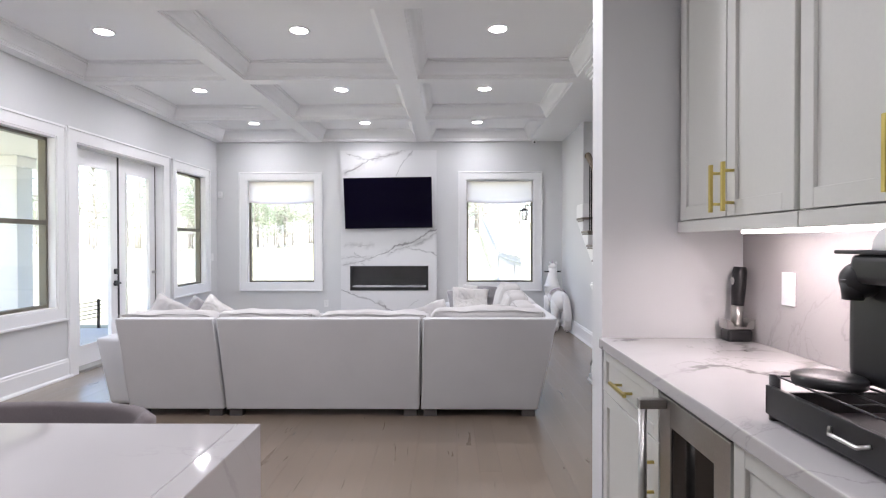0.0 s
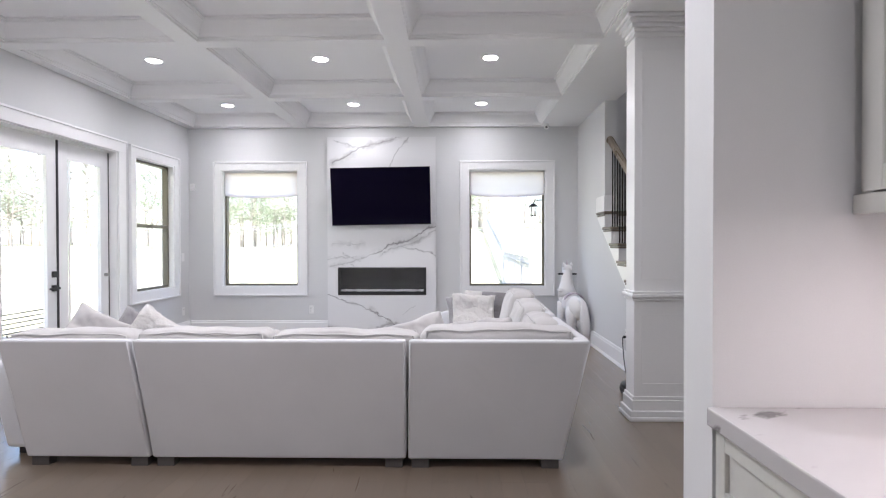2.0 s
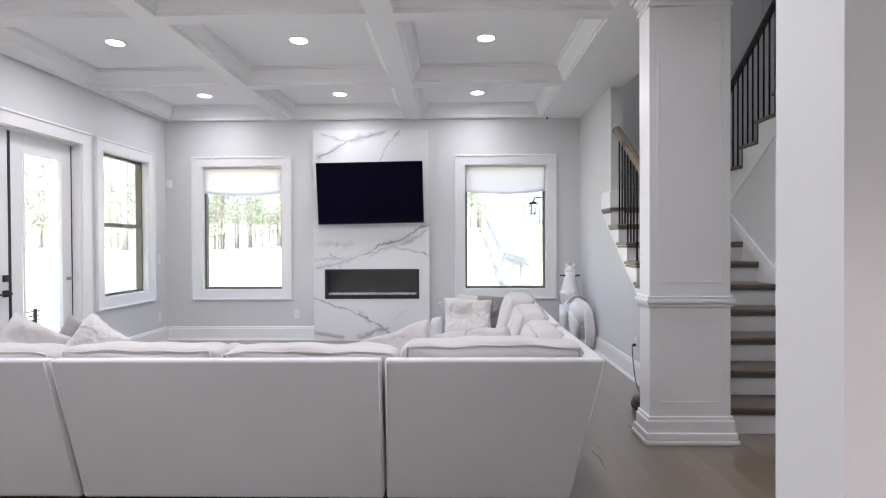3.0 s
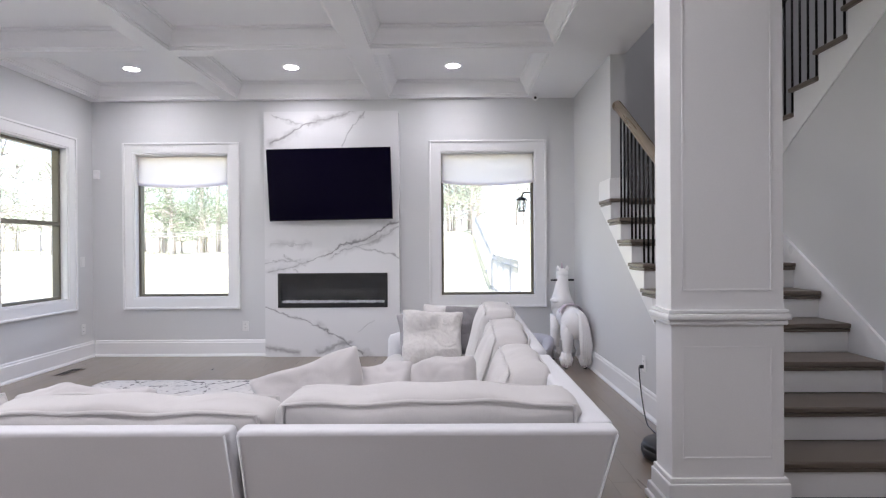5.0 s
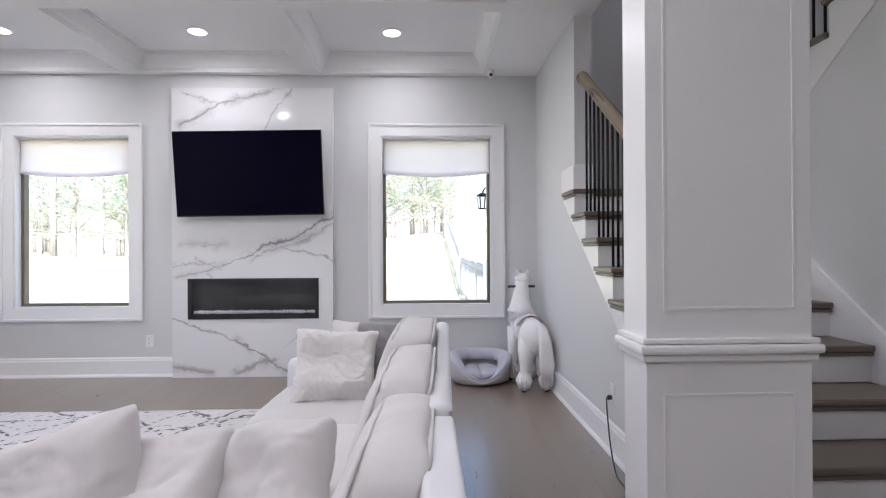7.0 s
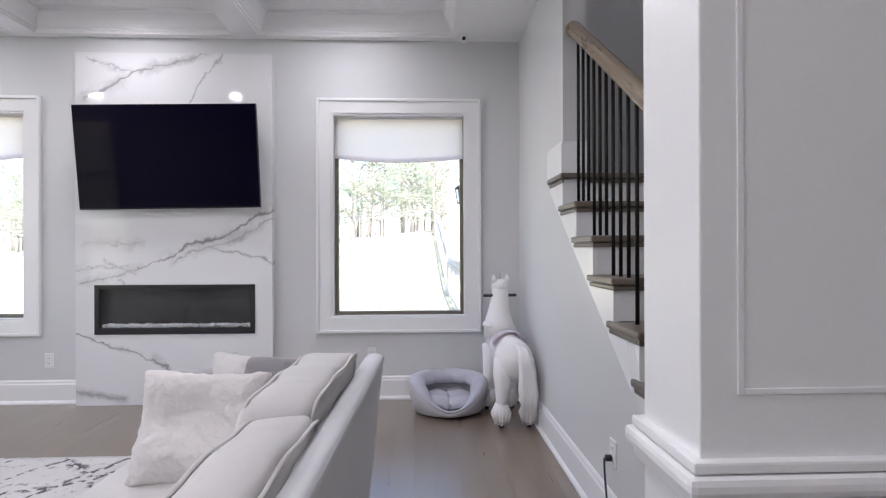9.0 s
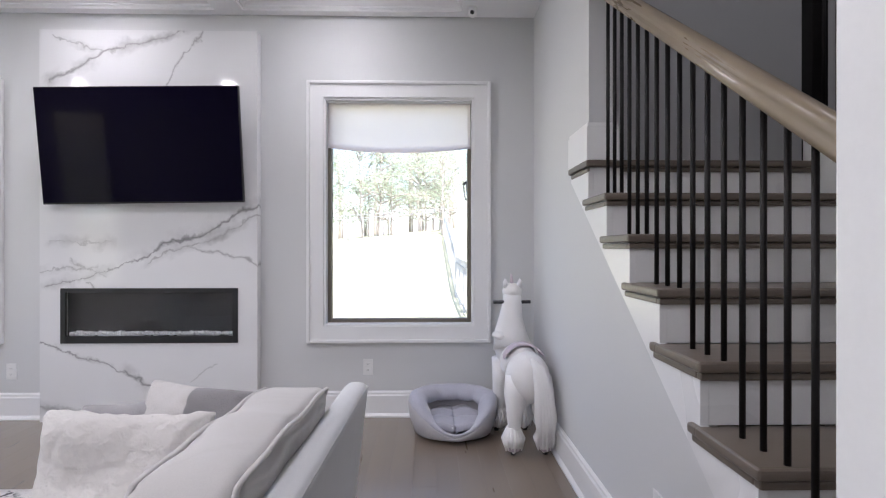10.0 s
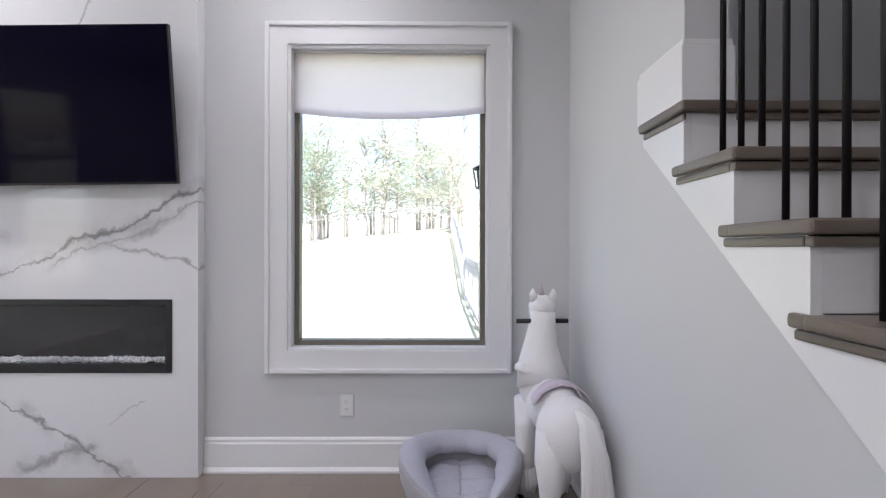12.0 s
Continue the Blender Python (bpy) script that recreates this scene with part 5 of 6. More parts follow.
sc = thing("security_camera", "small white dome security camera on the ceiling", "camera", "", (1.47, 9.22, CEIL))
bm = bmesh.new()
lathe(bm, [(0.03, 0.0), (0.032, -0.012), (0.028, -0.022)], 24)
part("mount", bm, PLASTIC, sc, "", True)
bm = bmesh.new()
ball(bm, (0, -0.012, -0.045), (0.034, 0.034, 0.032), 0, 20)
part("housing", bm, PLASTIC, sc)
bm = bmesh.new()
ball(bm, (-0.004, -0.040, -0.05), (0.016, 0.008, 0.016), 0, 14)
part("eye", bm, BLACK, sc, "black lens")
sn = thing("motion_detector_box", "small white sensor box near the wall corner", "sensor", "", (-3.555, NORTH, 2.10))
boxed("housing", (-0.032, 0.032, -0.04, 0, -0.05, 0.05), PLASTIC, sn, "", 0.012, 3)
boxed("window", (-0.02, 0.02, -0.043, -0.040, -0.03, 0.0), TRIM, sn, "", 0.001)
vt = thing("floor_vent", "brown slotted floor vent in the oak boards", "vent", "", (-3.35, 8.6, 0.001))
bm = bmesh.new()
box(bm, -0.06, 0.06, -0.15, 0.15, 0.0, 0.004, 0.001)
part("plate", bm, TREAD, vt)
for i in range(10):
    boxed("slat", (-0.045, 0.045, -0.13 + i * 0.027, -0.118 + i * 0.027, 0.004, 0.006), DARK, vt, "", 0)


# ---------------------------------------------------------------- kitchen
CT = 0.93
ct = boxed("worktop", (0.752, 1.345, -2.2, 2.897, CT - 0.04, CT), QUARTZ, None, "white veined quartz worktop", 0.004)
tagged(ct, category="worktop")
sp = boxed("backsplash", (1.332, 1.345, -2.2, 2.897, CT + 0.001, 1.394), SPLASH, None, "grey stone backsplash behind the worktop", 0)
structure(sp, "grey stone backsplash behind the worktop", "backsplash")


def shaker(parent, name, plane, y0, y1, z0, z1, rail=0.05):
    """A shaker front facing west at plane, with frame and recessed field."""
    bm = bmesh.new()
    for dims in ((y0, y0 + rail, z0, z1), (y1 - rail, y1, z0, z1), (y0 + rail, y1 - rail, z0, z0 + rail), (y0 + rail, y1 - rail, z1 - rail, z1)):
        box(bm, plane - 0.02, plane, dims[0], dims[1], dims[2], dims[3], 0.0015, 1)
    box(bm, plane - 0.010, plane - 0.001, y0 + rail, y1 - rail, z0 + rail, z1 - rail)
    return part(name, bm, CABINET, parent)


def pull(parent, plane, y, z, length, upright):
    bm = bmesh.new()
    h = length / 2
    a = Vector((0, 0, 1)) if upright else Vector((0, 1, 0))
    c = Vector((plane - 0.035, y, z))
    p, q = c - a * h, c + a * h
    box(bm, min(p.x, q.x) - 0.006, max(p.x, q.x) + 0.006, min(p.y, q.y) - 0.006, max(p.y, q.y) + 0.006, min(p.z, q.z) - 0.006, max(p.z, q.z) + 0.006, 0.002)
    for s in (-0.7, 0.7):
        r = c + a * h * s
        tube(bm, [r, r + Vector((0.035, 0, 0))], 0.005, 10)
    return part("handle", bm, BRASS, parent, "brass bar handle")


BP = 0.79
def base_unit(y0, y1, kind, label):
    t = thing("base_cabinet", label, "cabinet", "base cabinets")
    boxed("body", (BP, 1.34, y0, y1, 0.10, CT - 0.042), CABINET, t, "", 0.001)
    boxed("plinth", (BP + 0.06, 1.34, y0, y1, 0.0, 0.099), CABINET, t, "", 0)
    if kind == "door":
        d = shaker(t, "drawer", BP, y0 + 0.004, y1 - 0.004, 0.72, 0.885, 0.04)
        pull(d, BP - 0.02, (y0 + y1) / 2, 0.80, 0.16, False)
        d = shaker(t, "door", BP, y0 + 0.004, y1 - 0.004, 0.11, 0.715)
        pull(d, BP - 0.02, y0 + 0.04, 0.60, 0.13, True)
    else:
        for z0, z1 in ((0.66, 0.885), (0.39, 0.655), (0.11, 0.385)):
            d = shaker(t, "drawer", BP, y0 + 0.004, y1 - 0.004, z0, z1, 0.045)
            pull(d, BP - 0.02, (y0 + y1) / 2, (z0 + z1) / 2, 0.2, False)
    return t


base_unit(2.31, 2.895, "door", "pale cream shaker base cabinet with brass handle")
base_unit(1.0, 1.89, "drawers", "pale cream shaker drawer cabinet with brass handles")
base_unit(0.1, 0.995, "drawers", "pale cream shaker drawer cabinet with brass handles")
base_unit(-0.9, 0.095, "drawers", "pale cream shaker drawer cabinet with brass handles")

fr = thing("wine_fridge", "stainless steel undercounter wine fridge with glass door", "fridge")
boxed("body", (BP + 0.005, 1.34, 1.895, 2.305, 0.04, CT - 0.052), BLACK, fr, "", 0.002)
FRD = (BP - 0.02, BP + 0.004)
fd = boxed("door", (*FRD, 1.90, 1.975, 0.1, 0.872), STEEL, fr, "steel framed glass door", 0.002)
for dims in ((*FRD, 2.225, 2.30, 0.1, 0.872), (*FRD, 1.975, 2.225, 0.1, 0.18), (*FRD, 1.975, 2.225, 0.795, 0.872)):
    boxed("door_rail", dims, STEEL, fd, "", 0.002)
boxed("glass", (BP - 0.016, BP - 0.010, 1.975, 2.225, 0.18, 0.795), SMOKED, fd, "dark glass", 0)
# Black strip stands in for the shade in the gap over the door.
boxed("gap_strip", (BP - 0.018, BP + 0.003, 1.902, 2.298, 0.873, 0.884), BLACK, fd, "black strip drawn for the dark gap above the door", 0.001)
for z in (0.30, 0.45, 0.60):
    boxed("shelf_edge", (BP + 0.001, BP + 0.004, 1.985, 2.215, z, z + 0.018), STEEL, fr, "steel shelf edge behind the glass", 0.001)
bm = bmesh.new()
tube(bm, [(BP - 0.085, 2.262, 0.14), (BP - 0.085, 2.262, 0.862)], 0.0125, 14)
box(bm, BP - 0.098, BP - 0.02, 2.249, 2.275, 0.838, 0.866, 0.003)
box(bm, BP - 0.098, BP - 0.02, 2.249, 2.275, 0.14, 0.166, 0.003)
part("handle", bm, STEEL, fd, "steel bar handle")

UP = 1.085
def wall_unit(y0, y1, doors, label):
    t = thing("wall_cabinet", label, "cabinet", "wall cabinets")
    boxed("body", (UP, 1.344, y0, y1, 1.395, CEIL - 0.002), CABINET, t, "", 0.001)
    boxed("valance", (UP - 0.018, UP + 0.002, y0, y1, 1.355, 1.398), CABINET, t, "", 0.003)
    for a, b, hy in doors:
        d = shaker(t, "door", UP, a + 0.002, b - 0.002, 1.402, CEIL - 0.06, 0.052)
        pull(d, UP - 0.02, hy, 1.496, 0.148, True)
    return t


wall_unit(2.14, 2.895, ((2.15, 2.504, 2.458), (2.507, 2.865, 2.54)), "pale cream shaker wall cabinet with two doors")
wall_unit(1.38, 2.135, ((1.39, 1.755, 1.72), (1.76, 2.13, 1.805)), "pale cream shaker wall cabinet with two doors")
wall_unit(0.3, 1.375, ((0.31, 0.835, 0.8), (0.84, 1.37, 0.875)), "pale cream shaker wall cabinet with two doors")
ul = thing("under_cabinet_light", "lit slim light bar under the wall cabinets", "light")
boxed("housing", (1.16, 1.22, 0.6, 2.62, 1.358, 1.394), PLASTIC, ul, "", 0.003)
boxed("diffuser", (1.165, 1.215, 0.62, 2.60, 1.346, 1.358), STRIP, ul, "glowing diffuser", 0.002)
la = new("lamp", bpy.data.lights.new("strip_lamp", "AREA"))
la.data.shape, la.data.size, la.data.size_y, la.data.energy, la.data.color = "RECTANGLE", 0.05, 1.9, 1.4, (1.0, 0.81, 0.81)
la.parent = ul
la.location = (1.19, 1.61, 1.342)
o = outlet((1.331, 2.597, 1.152), "e", "white switch plate on the stone backsplash", True, "light_switch")

# corkscrew on its stand
wo = thing("electric_corkscrew", "black and steel electric bottle opener on its stand", "bottle opener", "", (1.272, 2.832, CT))
bm = bmesh.new()
box(bm, -0.048, 0.048, -0.036, 0.036, 0.0, 0.048, 0.014, 4)
part("stand", bm, BLACK, wo, "rounded black stand", True)
bm = bmesh.new()
prism(bm, [(-0.055, 0.088), (-0.05, 0.05), (0.05, 0.05), (0.055, 0.088), (0.03, 0.075), (0.022, 0.058), (-0.022, 0.058), (-0.03, 0.075)], "y", -0.034, 0.03)
part("cradle", bm, STEEL, wo, "brushed steel cradle")
bm = bmesh.new()
tube(bm, [(0, 0, 0.05), (0.004, 0, 0.14)], 0.022, 20)
part("collar", bm, STEEL, wo)
bm = bmesh.new()
tube(bm, [(0.004, 0, 0.14), (0.008, 0, 0.2), (0.012, 0, 0.27), (0.013, 0, 0.29)], [0.023, 0.026, 0.027, 0.022], 20)
part("grip", bm, BLACK, wo, "black grip", True)
bm = bmesh.new()
ball(bm, (-0.018, -0.004, 0.235), (0.006, 0.01, 0.016), 0, 12)
part("button", bm, STEEL, wo)

# capsule tray drawer and coffee machine
tr = thing("capsule_drawer", "black coffee capsule drawer with wire top", "drawer", "", (-0.01, -0.13, CT))
bm = bmesh.new()
box(bm, 0.85, 0.862, 1.50, 2.02, 0.012, 0.075, 0.003)
box(bm, 0.85, 1.18, 2.008, 2.02, 0.012, 0.06, 0.003)
box(bm, 0.85, 1.18, 1.50, 1.512, 0.012, 0.06, 0.003)
box(bm, 0.855, 1.18, 1.505, 2.015, 0.008, 0.016)
part("tray", bm, BLACK, tr)
for x, y in ((0.865, 1.515), (0.865, 2.01), (1.17, 1.515), (1.17, 2.01)):
    bm = bmesh.new()
    tube(bm, [(x, y, 0.0), (x, y, 0.098)], 0.011, 12)
    part("post", bm, BLACK, tr)
bm = bmesh.new()
for i in range(8):
    tube(bm, [(0.865, 1.52 + i * 0.07, 0.095), (1.17, 1.52 + i * 0.07, 0.095)], 0.002, 6)
for i in range(6):
    tube(bm, [(0.865 + i * 0.061, 1.515, 0.097), (0.865 + i * 0.061, 2.01, 0.097)], 0.002, 6)
part("wire_top", bm, BLACK, tr)
bm = bmesh.new()
tube(bm, [(0.848, 1.72, 0.05), (0.836, 1.735, 0.043), (0.836, 1.80, 0.043), (0.848, 1.815, 0.05)], 0.004, 8)
part("handle", bm, STEEL, tr, "chrome handle")
rng = random.Random(9)
for i in range(8):
    bm = bmesh.new()
    lathe(bm, [(0.012, 0.0), (0.017, 0.02), (0.019, 0.022), (0.018, 0.024)], 14)
    c = part("capsule", bm, (BRASS, STEEL, DARK, PLASTIC)[i % 4], tr)
    c.location = (0.9 + 0.045 * (i % 4) + 0.01 * rng.random(), 1.6 + 0.09 * (i // 4) + 0.03 * rng.random(), 0.017)
cm = thing("coffee_machine", "black and white capsule coffee machine on the wire rack", "coffee machine", "", (0.98, 1.68, CT + 0.1))
bm = bmesh.new()
lathe(bm, [(0.052, -0.004), (0.064, 0.0), (0.066, 0.014), (0.061, 0.018)], 32, (-0.068, 0.115, 0))
part("drip_tray", bm, BLACK, cm, "round black drip tray", True)
bm = bmesh.new()
box(bm, -0.01, 0.14, -0.14, 0.155, 0.0, 0.23, 0.03, 4)
box(bm, -0.05, 0.14, -0.12, 0.09, 0.205, 0.262, 0.015, 3)
part("body", bm, BLACK, cm, "", True)
bm = bmesh.new()
ball(bm, (-0.022, 0.09, 0.212), (0.04, 0.036, 0.036), 0, 20)
tube(bm, [(-0.038, 0.09, 0.212), (-0.04, 0.09, 0.172)], [0.024, 0.018], 16)
part("brew_head", bm, BLACK, cm, "", True)
bm = bmesh.new()
box(bm, -0.05, 0.15, -0.12, 0.13, 0.262, 0.27, 0.003)
part("lid_seam", bm, DARK, cm, "thin dark lip below the lid")
bm = bmesh.new()
ball(bm, (0.06, 0.0, 0.272), (0.1, 0.115, 0.075), 0, 28)
for v in bm.verts:
    v.co.z = max(0.268, v.co.z)
part("lid", bm, PLASTIC, cm, "glossy white domed lid")

# island and chair
isl = thing("kitchen_island", "waterfall island in veined white quartz", "island")
boxed("top", (-3.0, -0.3045, -0.8, 1.846, CT - 0.05, CT), QUARTZ, isl, "", 0.003)
boxed("waterfall_panel", (-0.304, -0.254, -0.8, 1.846, 0.0, CT), QUARTZ, isl, "", 0.003)
boxed("body", (-2.9, -0.306, -0.78, 1.45, 0.0, CT - 0.052), CABINET, isl, "", 0.002)
ch = thing("counter_chair", "grey velvet counter chair tucked at the island", "chair", "", (-0.885, 2.04, 0))
bm = bmesh.new()
n = 20
rows = []
for i in range(n + 1):
    a = math.pi * (i / n)
    x, y = 0.31 * math.cos(a), 0.13 * math.sin(a) ** 0.7 - 0.05
    rows.append([bm.verts.new((x * s, y * s + (0 if s == 1 else -0.01), z)) for s, z in ((1, 0.62), (1.02, 0.76), (1, 0.88), (0.94, 0.9), (0.86, 0.88), (0.86, 0.62))])
for a, b in zip(rows, rows[1:]):
    for k in range(6):
        bm.faces.new((a[k], a[(k + 1) % 6], b[(k + 1) % 6], b[k]))
bm.faces.new(rows[0])
bm.faces.new(rows[-1][::-1])
part("backrest", bm, VELVET, ch, "", True)
bm = bmesh.new()
soft_box(bm, -0.26, 0.26, -0.36, 0.06, 0.56, 0.68, 0.04, 0.02, 5, 10, 0.004)
part("seat", bm, VELVET, ch, "", True)
for x in (-0.22, 0.22):
    for y in (-0.31, 0.02):
        bm = bmesh.new()
        tube(bm, [(x * 1.05, y, 0.0), (x, y, 0.57)], [0.012, 0.017], 10)
        part("leg", bm, LEG, ch)


# ---------------------------------------------------------------- outdoors
def ground_z(x, y):
    s = max(0.0, min(1.0, (y - 9.8) / 3))
    d = max(0.0, y - 9.8)
    far = min(max(0.08 * d, 20.2 * (d - 9.6) / 10.6), 26)
    z = -0.2 + s * max(0.02, 0.088 + 0.0035 * max(-14, min(6, x))) * far
    w = max(0.0, min(1.0, (-5.0 - x) / 5))
    z -= 0.15 * w * (1 - s)
    z += 0.045 * max(0, min(20, -8 - x)) * (1 - 0.5 * s)
    return z


bm = bmesh.new()
xs = [-400, -150, -70] + [-45 + 2.5 * i for i in range(28)] + [40, 70, 150, 400]
yss = [-400, -120, -40, -20] + [-10 + 2.0 * i for i in range(32)] + [70, 110, 200, 400]
inside = lambda x, y: WEST - 0.5 < x < 4.6 and -3.4 < y < NORTH + 0.4
g = [[bm.verts.new((x, y, -0.3 if inside(x, y) else ground_z(x, y))) for y in yss] for x in xs]
for i in range(len(xs) - 1):
    for j in range(len(yss) - 1):
        bm.faces.new((g[i][j], g[i + 1][j], g[i + 1][j + 1], g[i][j + 1])).smooth = True
structure(part("ground", bm, GRASS), "bright sunlit pale lawn rising to the woods", "lawn")

bm = bmesh.new()
box(bm, -6.6, WEST - T, 2.0, 9.4, -0.29, -0.06)
structure(part("patio", bm, PATIO), "pale concrete porch floor", "patio")
bm = bmesh.new()
box(bm, -6.8, WEST - T, 1.5, 9.2, 2.62, 2.85)
structure(part("porch_ceiling", bm, SIDING), "cream porch ceiling", "porch")
for y in (8.75, 3.2):
    pc = thing("porch_column", "square white porch column", "column", "porch columns", (-6.4, y, -0.06))
    boxed("shaft", (-0.15, 0.15, -0.15, 0.15, 0.0, 2.68), SIDING, pc, "", 0.01)
    boxed("base", (-0.19, 0.19, -0.19, 0.19, 0.0, 0.2), SIDING, pc, "", 0.01)
    boxed("capital", (-0.19, 0.19, -0.19, 0.19, 2.52, 2.68), SIDING, pc, "", 0.01)
rl = thing("porch_railing", "low porch railing with thin dark horizontal bars", "railing")
for i in range(5):
    bm = bmesh.new()
    tube(bm, [(-6.3, 6.7, -0.02 + 0.07 * i), (-6.3, 10.6, -0.02 + 0.07 * i)], 0.009, 8)
    part("bar", bm, IRON, rl)
for y in (6.8, 8.0, 9.2, 10.5):
    boxed("post", (-6.32, -6.28, y - 0.02, y + 0.02, -0.4, 0.30), IRON, rl, "", 0.003)


def fence(a, b, label, h=1.25, gap=0.23, panel=2.2):
    t = thing("metal_fence", label, "fence", "garden fences")
    L = (Vector(b) - Vector(a)).length
    at = lambda d: (a[0] + (b[0] - a[0]) * d / L, a[1] + (b[1] - a[1]) * d / L)
    k = int(L / panel)
    bm = bmesh.new()
    for i in range(int(L / gap)):
        x, y = at(i * gap)
        z = ground_z(x, y)
        box(bm, x - 0.006, x + 0.006, y - 0.006, y + 0.006, z + 0.05, z + h)
    tagged(part("pickets", bm, FENCE, t), kind="stuff")
    for i in range(k + 1):
        x, y = at(min(L, i * panel))
        z = ground_z(x, y)
        boxed("post", (x - 0.03, x + 0.03, y - 0.03, y + 0.03, z - 0.1, z + h + 0.08), FENCE, t, "", 0)
        if i < k:
            x2, y2 = at((i + 1) * panel)
            z2 = ground_z(x2, y2)
            bm = bmesh.new()
            for dz in (0.15, h - 0.15, h):
                tube(bm, [(x, y, z + dz), (x2, y2, z2 + dz)], 0.016, 4)
            part("rail", bm, FENCE, t)


fence((1.91, 13.9), (1.88, 19.95), "metal picket fence beside the house", 1.12, 0.12, 1.5)
fence((1.86, 20.1), (1.79, 31.0), "metal picket fence running up the lawn", 1.2, 0.12)
fence((1.79, 31.0), (-26.0, 30.2), "metal picket fence before the woods", 1.25, 0.15)
fence((-26.0, 30.2), (-24.0, 4.0), "metal picket fence before the woods", 1.25, 0.15)

wall("wall_exterior_wing", [(1.86, 2.3, NORTH + T, 11.75, -0.3, 3.4)], "cream outer wall of the house wing", SIDING)
bm = bmesh.new()
box(bm, 1.66, 3.0, NORTH + T, 12.1, 3.0, 3.12)
structure(part("eave", bm, SIDING), "cream roof eave outside", "eave")
ln = thing("wall_lantern", "black metal wall lantern on the outer wall", "lantern", "", (1.86, 11.4, 1.9))
bm = bmesh.new()
box(bm, -0.015, 0, -0.05, 0.05, -0.08, 0.12, 0.004)
tube(bm, [(-0.01, 0, 0.05), (-0.1, 0, 0.16), (-0.22, 0, 0.16), (-0.25, 0, 0.09)], 0.012, 8)
part("bracket", bm, IRON, ln)
bm = bmesh.new()
lathe(bm, [(0.02, 0.1), (0.085, 0.06), (0.08, 0.05), (0.075, 0.045)], 6, (-0.25, 0, 0))
lathe(bm, [(0.05, -0.13), (0.055, -0.12), (0.05, -0.11)], 6, (-0.25, 0, 0))
for k in range(6):
    a = math.pi * k / 3
    tube(bm, [(-0.25 + 0.075 * math.cos(a), 0.075 * math.sin(a), 0.05), (-0.25 + 0.05 * math.cos(a), 0.05 * math.sin(a), -0.12)], 0.006, 5)
part("cage", bm, IRON, ln)
bm = bmesh.new()
lathe(bm, [(0.045, -0.11), (0.066, 0.045)], 12, (-0.25, 0, 0))
part("glass", bm, PANE, ln)


def tree_meshes(seed, pine):
    rng = random.Random(seed)
    H = rng.uniform(9, 12.5) if pine else rng.uniform(4.5, 7)
    bm = bmesh.new()
    pts, rad = [], []
    for i in range(9):
        u = i / 8
        pts.append((0.25 * noise.noise(Vector((seed, u * 3, 0))), 0.25 * noise.noise(Vector((seed, u * 3, 5))), H * u - 0.3))
        rad.append((0.15 if pine else 0.08) * (1 - 0.85 * u))
    tube(bm, pts, rad, 8)
    tips = []
    for i in range(26 if pine else 18):
        u = rng.uniform(0.45, 0.98) if pine else rng.uniform(0.22, 0.98)
        p = Vector(pts[int(u * 8)]) * (1 - (u * 8 - int(u * 8))) + Vector(pts[min(8, int(u * 8) + 1)]) * (u * 8 - int(u * 8))
        a, L = rng.uniform(0, 6.28), (2.6 if pine else 2.4) * (1.15 - u) + 0.5
        q = p + Vector((math.cos(a) * L, math.sin(a) * L, rng.uniform(0.1, 0.9)))
        mid = (p + q) / 2 + Vector((0, 0, 0.2))
        tube(bm, [p, mid, q], [0.04, 0.025, 0.01], 5)
        tips += [mid, q, (mid + q) / 2]
    trunk = bpy.data.meshes.new("trunk")
    bm.to_mesh(trunk)
    bm.free()
    trunk.materials.append(BARK)
    vs, fs = [], []
    for c in tips:
        for i in range(27):
            o = Vector((rng.gauss(0, 0.38), rng.gauss(0, 0.38), rng.gauss(0, 0.26)))
            s = rng.uniform(0.04, 0.09)
            d1 = Vector((rng.gauss(0, 1), rng.gauss(0, 1), rng.gauss(0, 0.6))).normalized()
            d2 = d1.cross(Vector((rng.gauss(0, 1), rng.gauss(0, 1), rng.gauss(0, 1)))).normalized()
            k = len(vs)
            vs += [c + o - d1 * s, c + o + d2 * s * 0.5, c + o + d1 * s, c + o - d2 * s * 0.5]
            fs.append((k, k + 1, k + 2, k + 3))
    crown = bpy.data.meshes.new("crown")
    crown.from_pydata(vs, [], fs)
    crown.materials.append(LEAF if pine else LEAF_PALE)
    return trunk, crown


kinds = [tree_meshes(s, s % 2 == 0) for s in range(6)]
rng = random.Random(21)


def plant(x, y, kind, size):
    t = thing("pine_tree" if kind in (0, 2, 4) else "young_tree", "thin pine in the sunlit woods" if kind in (0, 2, 4) else "pale green young tree at the wood's edge", "tree", "woods", (x, y, ground_z(x, y)), rng.uniform(0, 360))
    t.scale = (size, size, size)
    for nm, me in zip(("trunk", "crown"), kinds[kind]):
        o = new(nm, me)
        o.parent = t


for i in range(60):
    plant(rng.uniform(-34, 16), rng.uniform(31.5, 46), rng.randrange(6), rng.uniform(0.8, 1.2))
for i in range(30):
    plant(rng.uniform(-46, -26.5), rng.uniform(0, 34), rng.randrange(6), rng.uniform(0.8, 1.2))
for i in range(60):
    plant(rng.uniform(-30, 14), rng.uniform(30.6, 38), 1 + 2 * rng.randrange(3), rng.uniform(0.5, 1.1))
for i in range(14):
    plant(rng.uniform(-34, -26.5), rng.uniform(4, 32), 1 + 2 * rng.randrange(3), rng.uniform(0.5, 1.0))


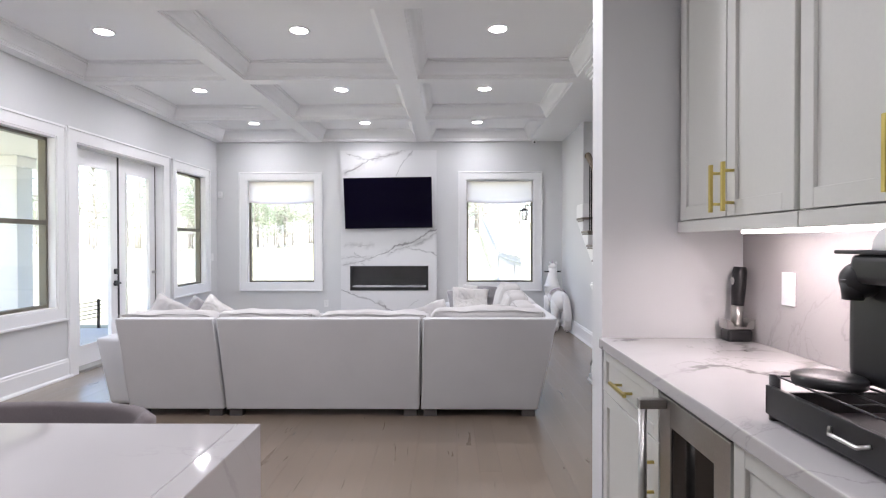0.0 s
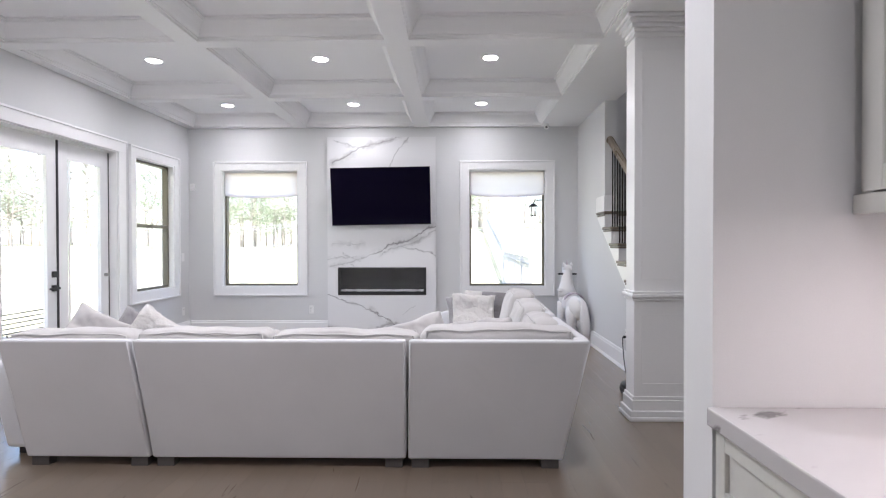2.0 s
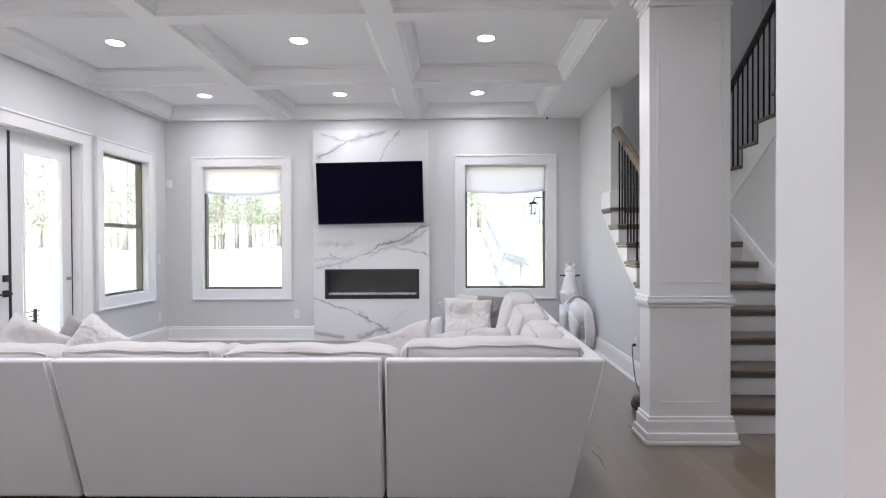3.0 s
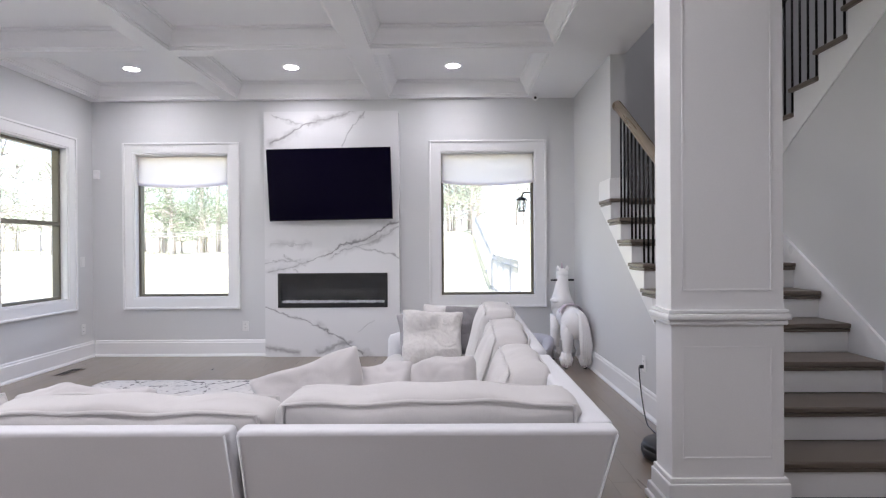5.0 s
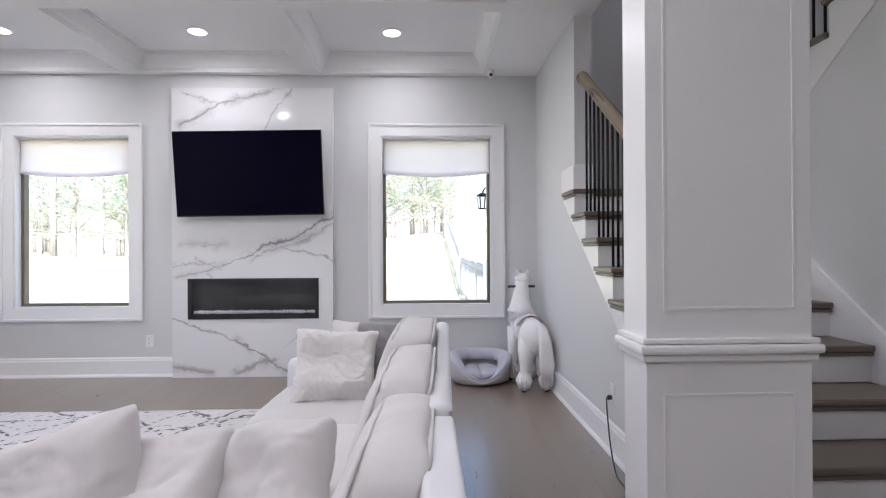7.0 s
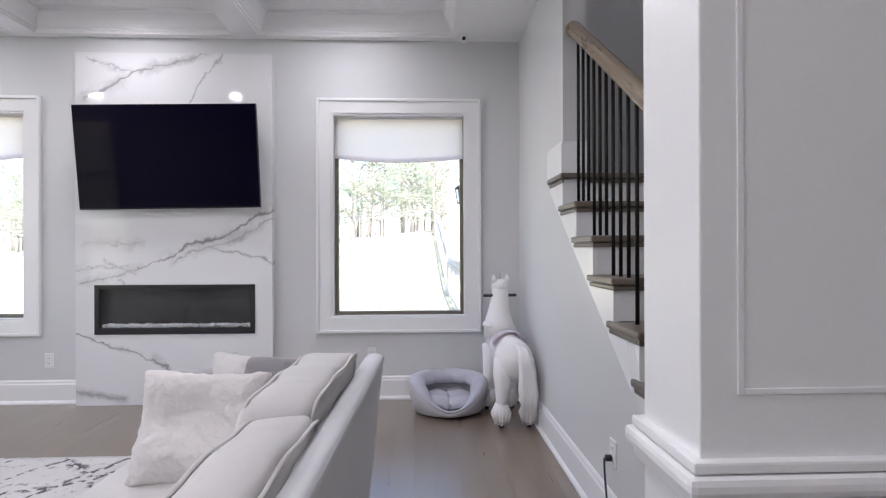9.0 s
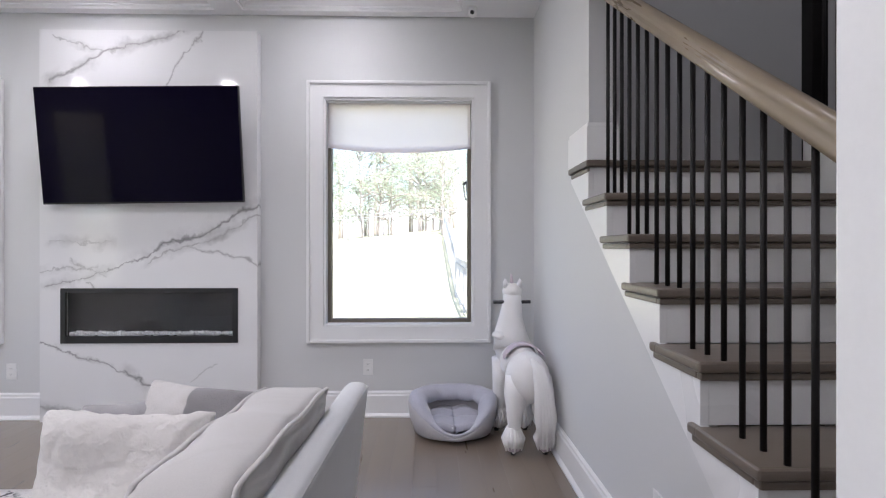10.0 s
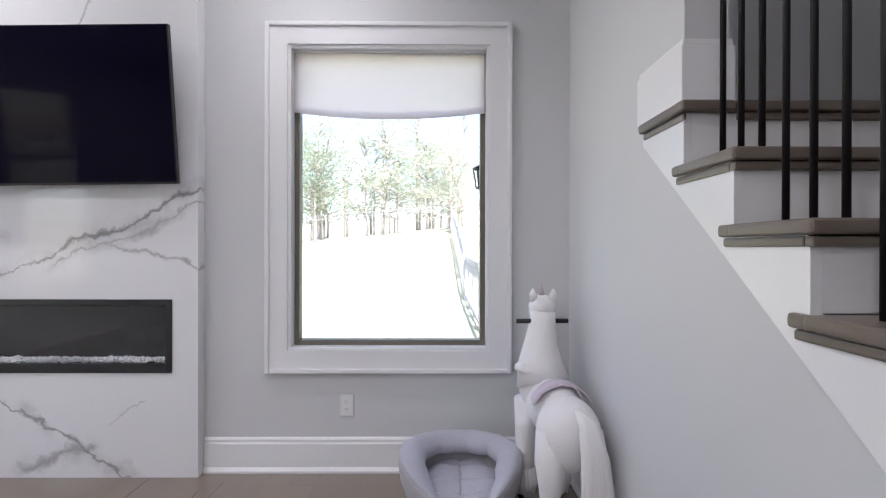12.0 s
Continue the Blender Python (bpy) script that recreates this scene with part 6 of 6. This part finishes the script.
trunk_b, crown_b = tree_meshes(11, False)
crown_b.materials.clear()
crown_b.materials.append(LEAF_DEEP)
kinds.append((trunk_b, crown_b))
for i in range(34):
    plant(rng.uniform(-18, -4.2), rng.uniform(31, 37), 6, rng.uniform(0.4, 0.75))
for i in range(18):
    plant(rng.uniform(-32, -26.6), rng.uniform(4, 32), 6, rng.uniform(0.4, 0.75))


# ---------------------------------------------------------------- floor boards
BW = 0.127
meshes = {}
rng = random.Random(3)
fl = bpy.data.objects["floor"]


def board_mesh(L):
    key = round(L, 3)
    if key not in meshes:
        bm = bmesh.new()
        box(bm, -BW / 2 + 0.00012, BW / 2 - 0.00012, 0.00012, L - 0.00012, -0.02, 0.0)
        top = [e for e in bm.edges if all(v.co.z > -0.001 for v in e.verts)]
        bmesh.ops.bevel(bm, geom=top, offset=0.0004, segments=1, affect="EDGES")
        me = bpy.data.meshes.new("plank")
        bm.to_mesh(me)
        bm.free()
        me.materials.append(OAK)
        meshes[key] = me
    return meshes[key]


x, count = WEST + BW / 2, 0
while x < EAST + 0.0:
    y = 1.4
    while y < NORTH - 0.01:
        L = min(rng.choice((1.4, 1.8, 2.2, 2.6)) if y > 1.5 else rng.choice((0.6, 1.0, 1.4, 1.8)), NORTH - y)
        L = round(L * 5) / 5 if y + L < NORTH - 0.01 else NORTH - y
        o = new("plank", board_mesh(L))
        o.location = (x, y, 0)
        o.parent = fl
        y += L
    x += BW
vs, fs = [], []


def far_board(x, y0, y1):
    k = len(vs)
    a, b = x - BW / 2 + 0.0008, x + BW / 2 - 0.0008
    vs.extend([(a, y0, 0), (b, y0, 0), (b, y1, 0), (a, y1, 0), (a, y0, -0.02), (b, y0, -0.02), (b, y1, -0.02), (a, y1, -0.02)])
    fs.extend([(k, k + 1, k + 2, k + 3), (k, k + 4, k + 5, k + 1), (k + 1, k + 5, k + 6, k + 2), (k + 2, k + 6, k + 7, k + 3), (k + 3, k + 7, k + 4, k)])


xx = x
while xx < 4.3:
    y = -3.0
    while y < NORTH:
        L = rng.choice((1.4, 1.8, 2.2))
        far_board(xx, y + 0.001, min(y + L, NORTH))
        y += L
    xx += BW
x2 = WEST + BW / 2
while x2 < x - BW / 2:
    y = -3.0
    while y < 1.4:
        L = rng.choice((1.4, 1.8, 2.2))
        far_board(x2, y + 0.001, min(y + L, 1.399))
        y += L
    x2 += BW
me = bpy.data.meshes.new("planks")
me.from_pydata(vs, [], fs)
me.materials.append(OAK_STUFF)
o = new("planks", me)
o.parent = fl
tagged(o, kind="stuff")
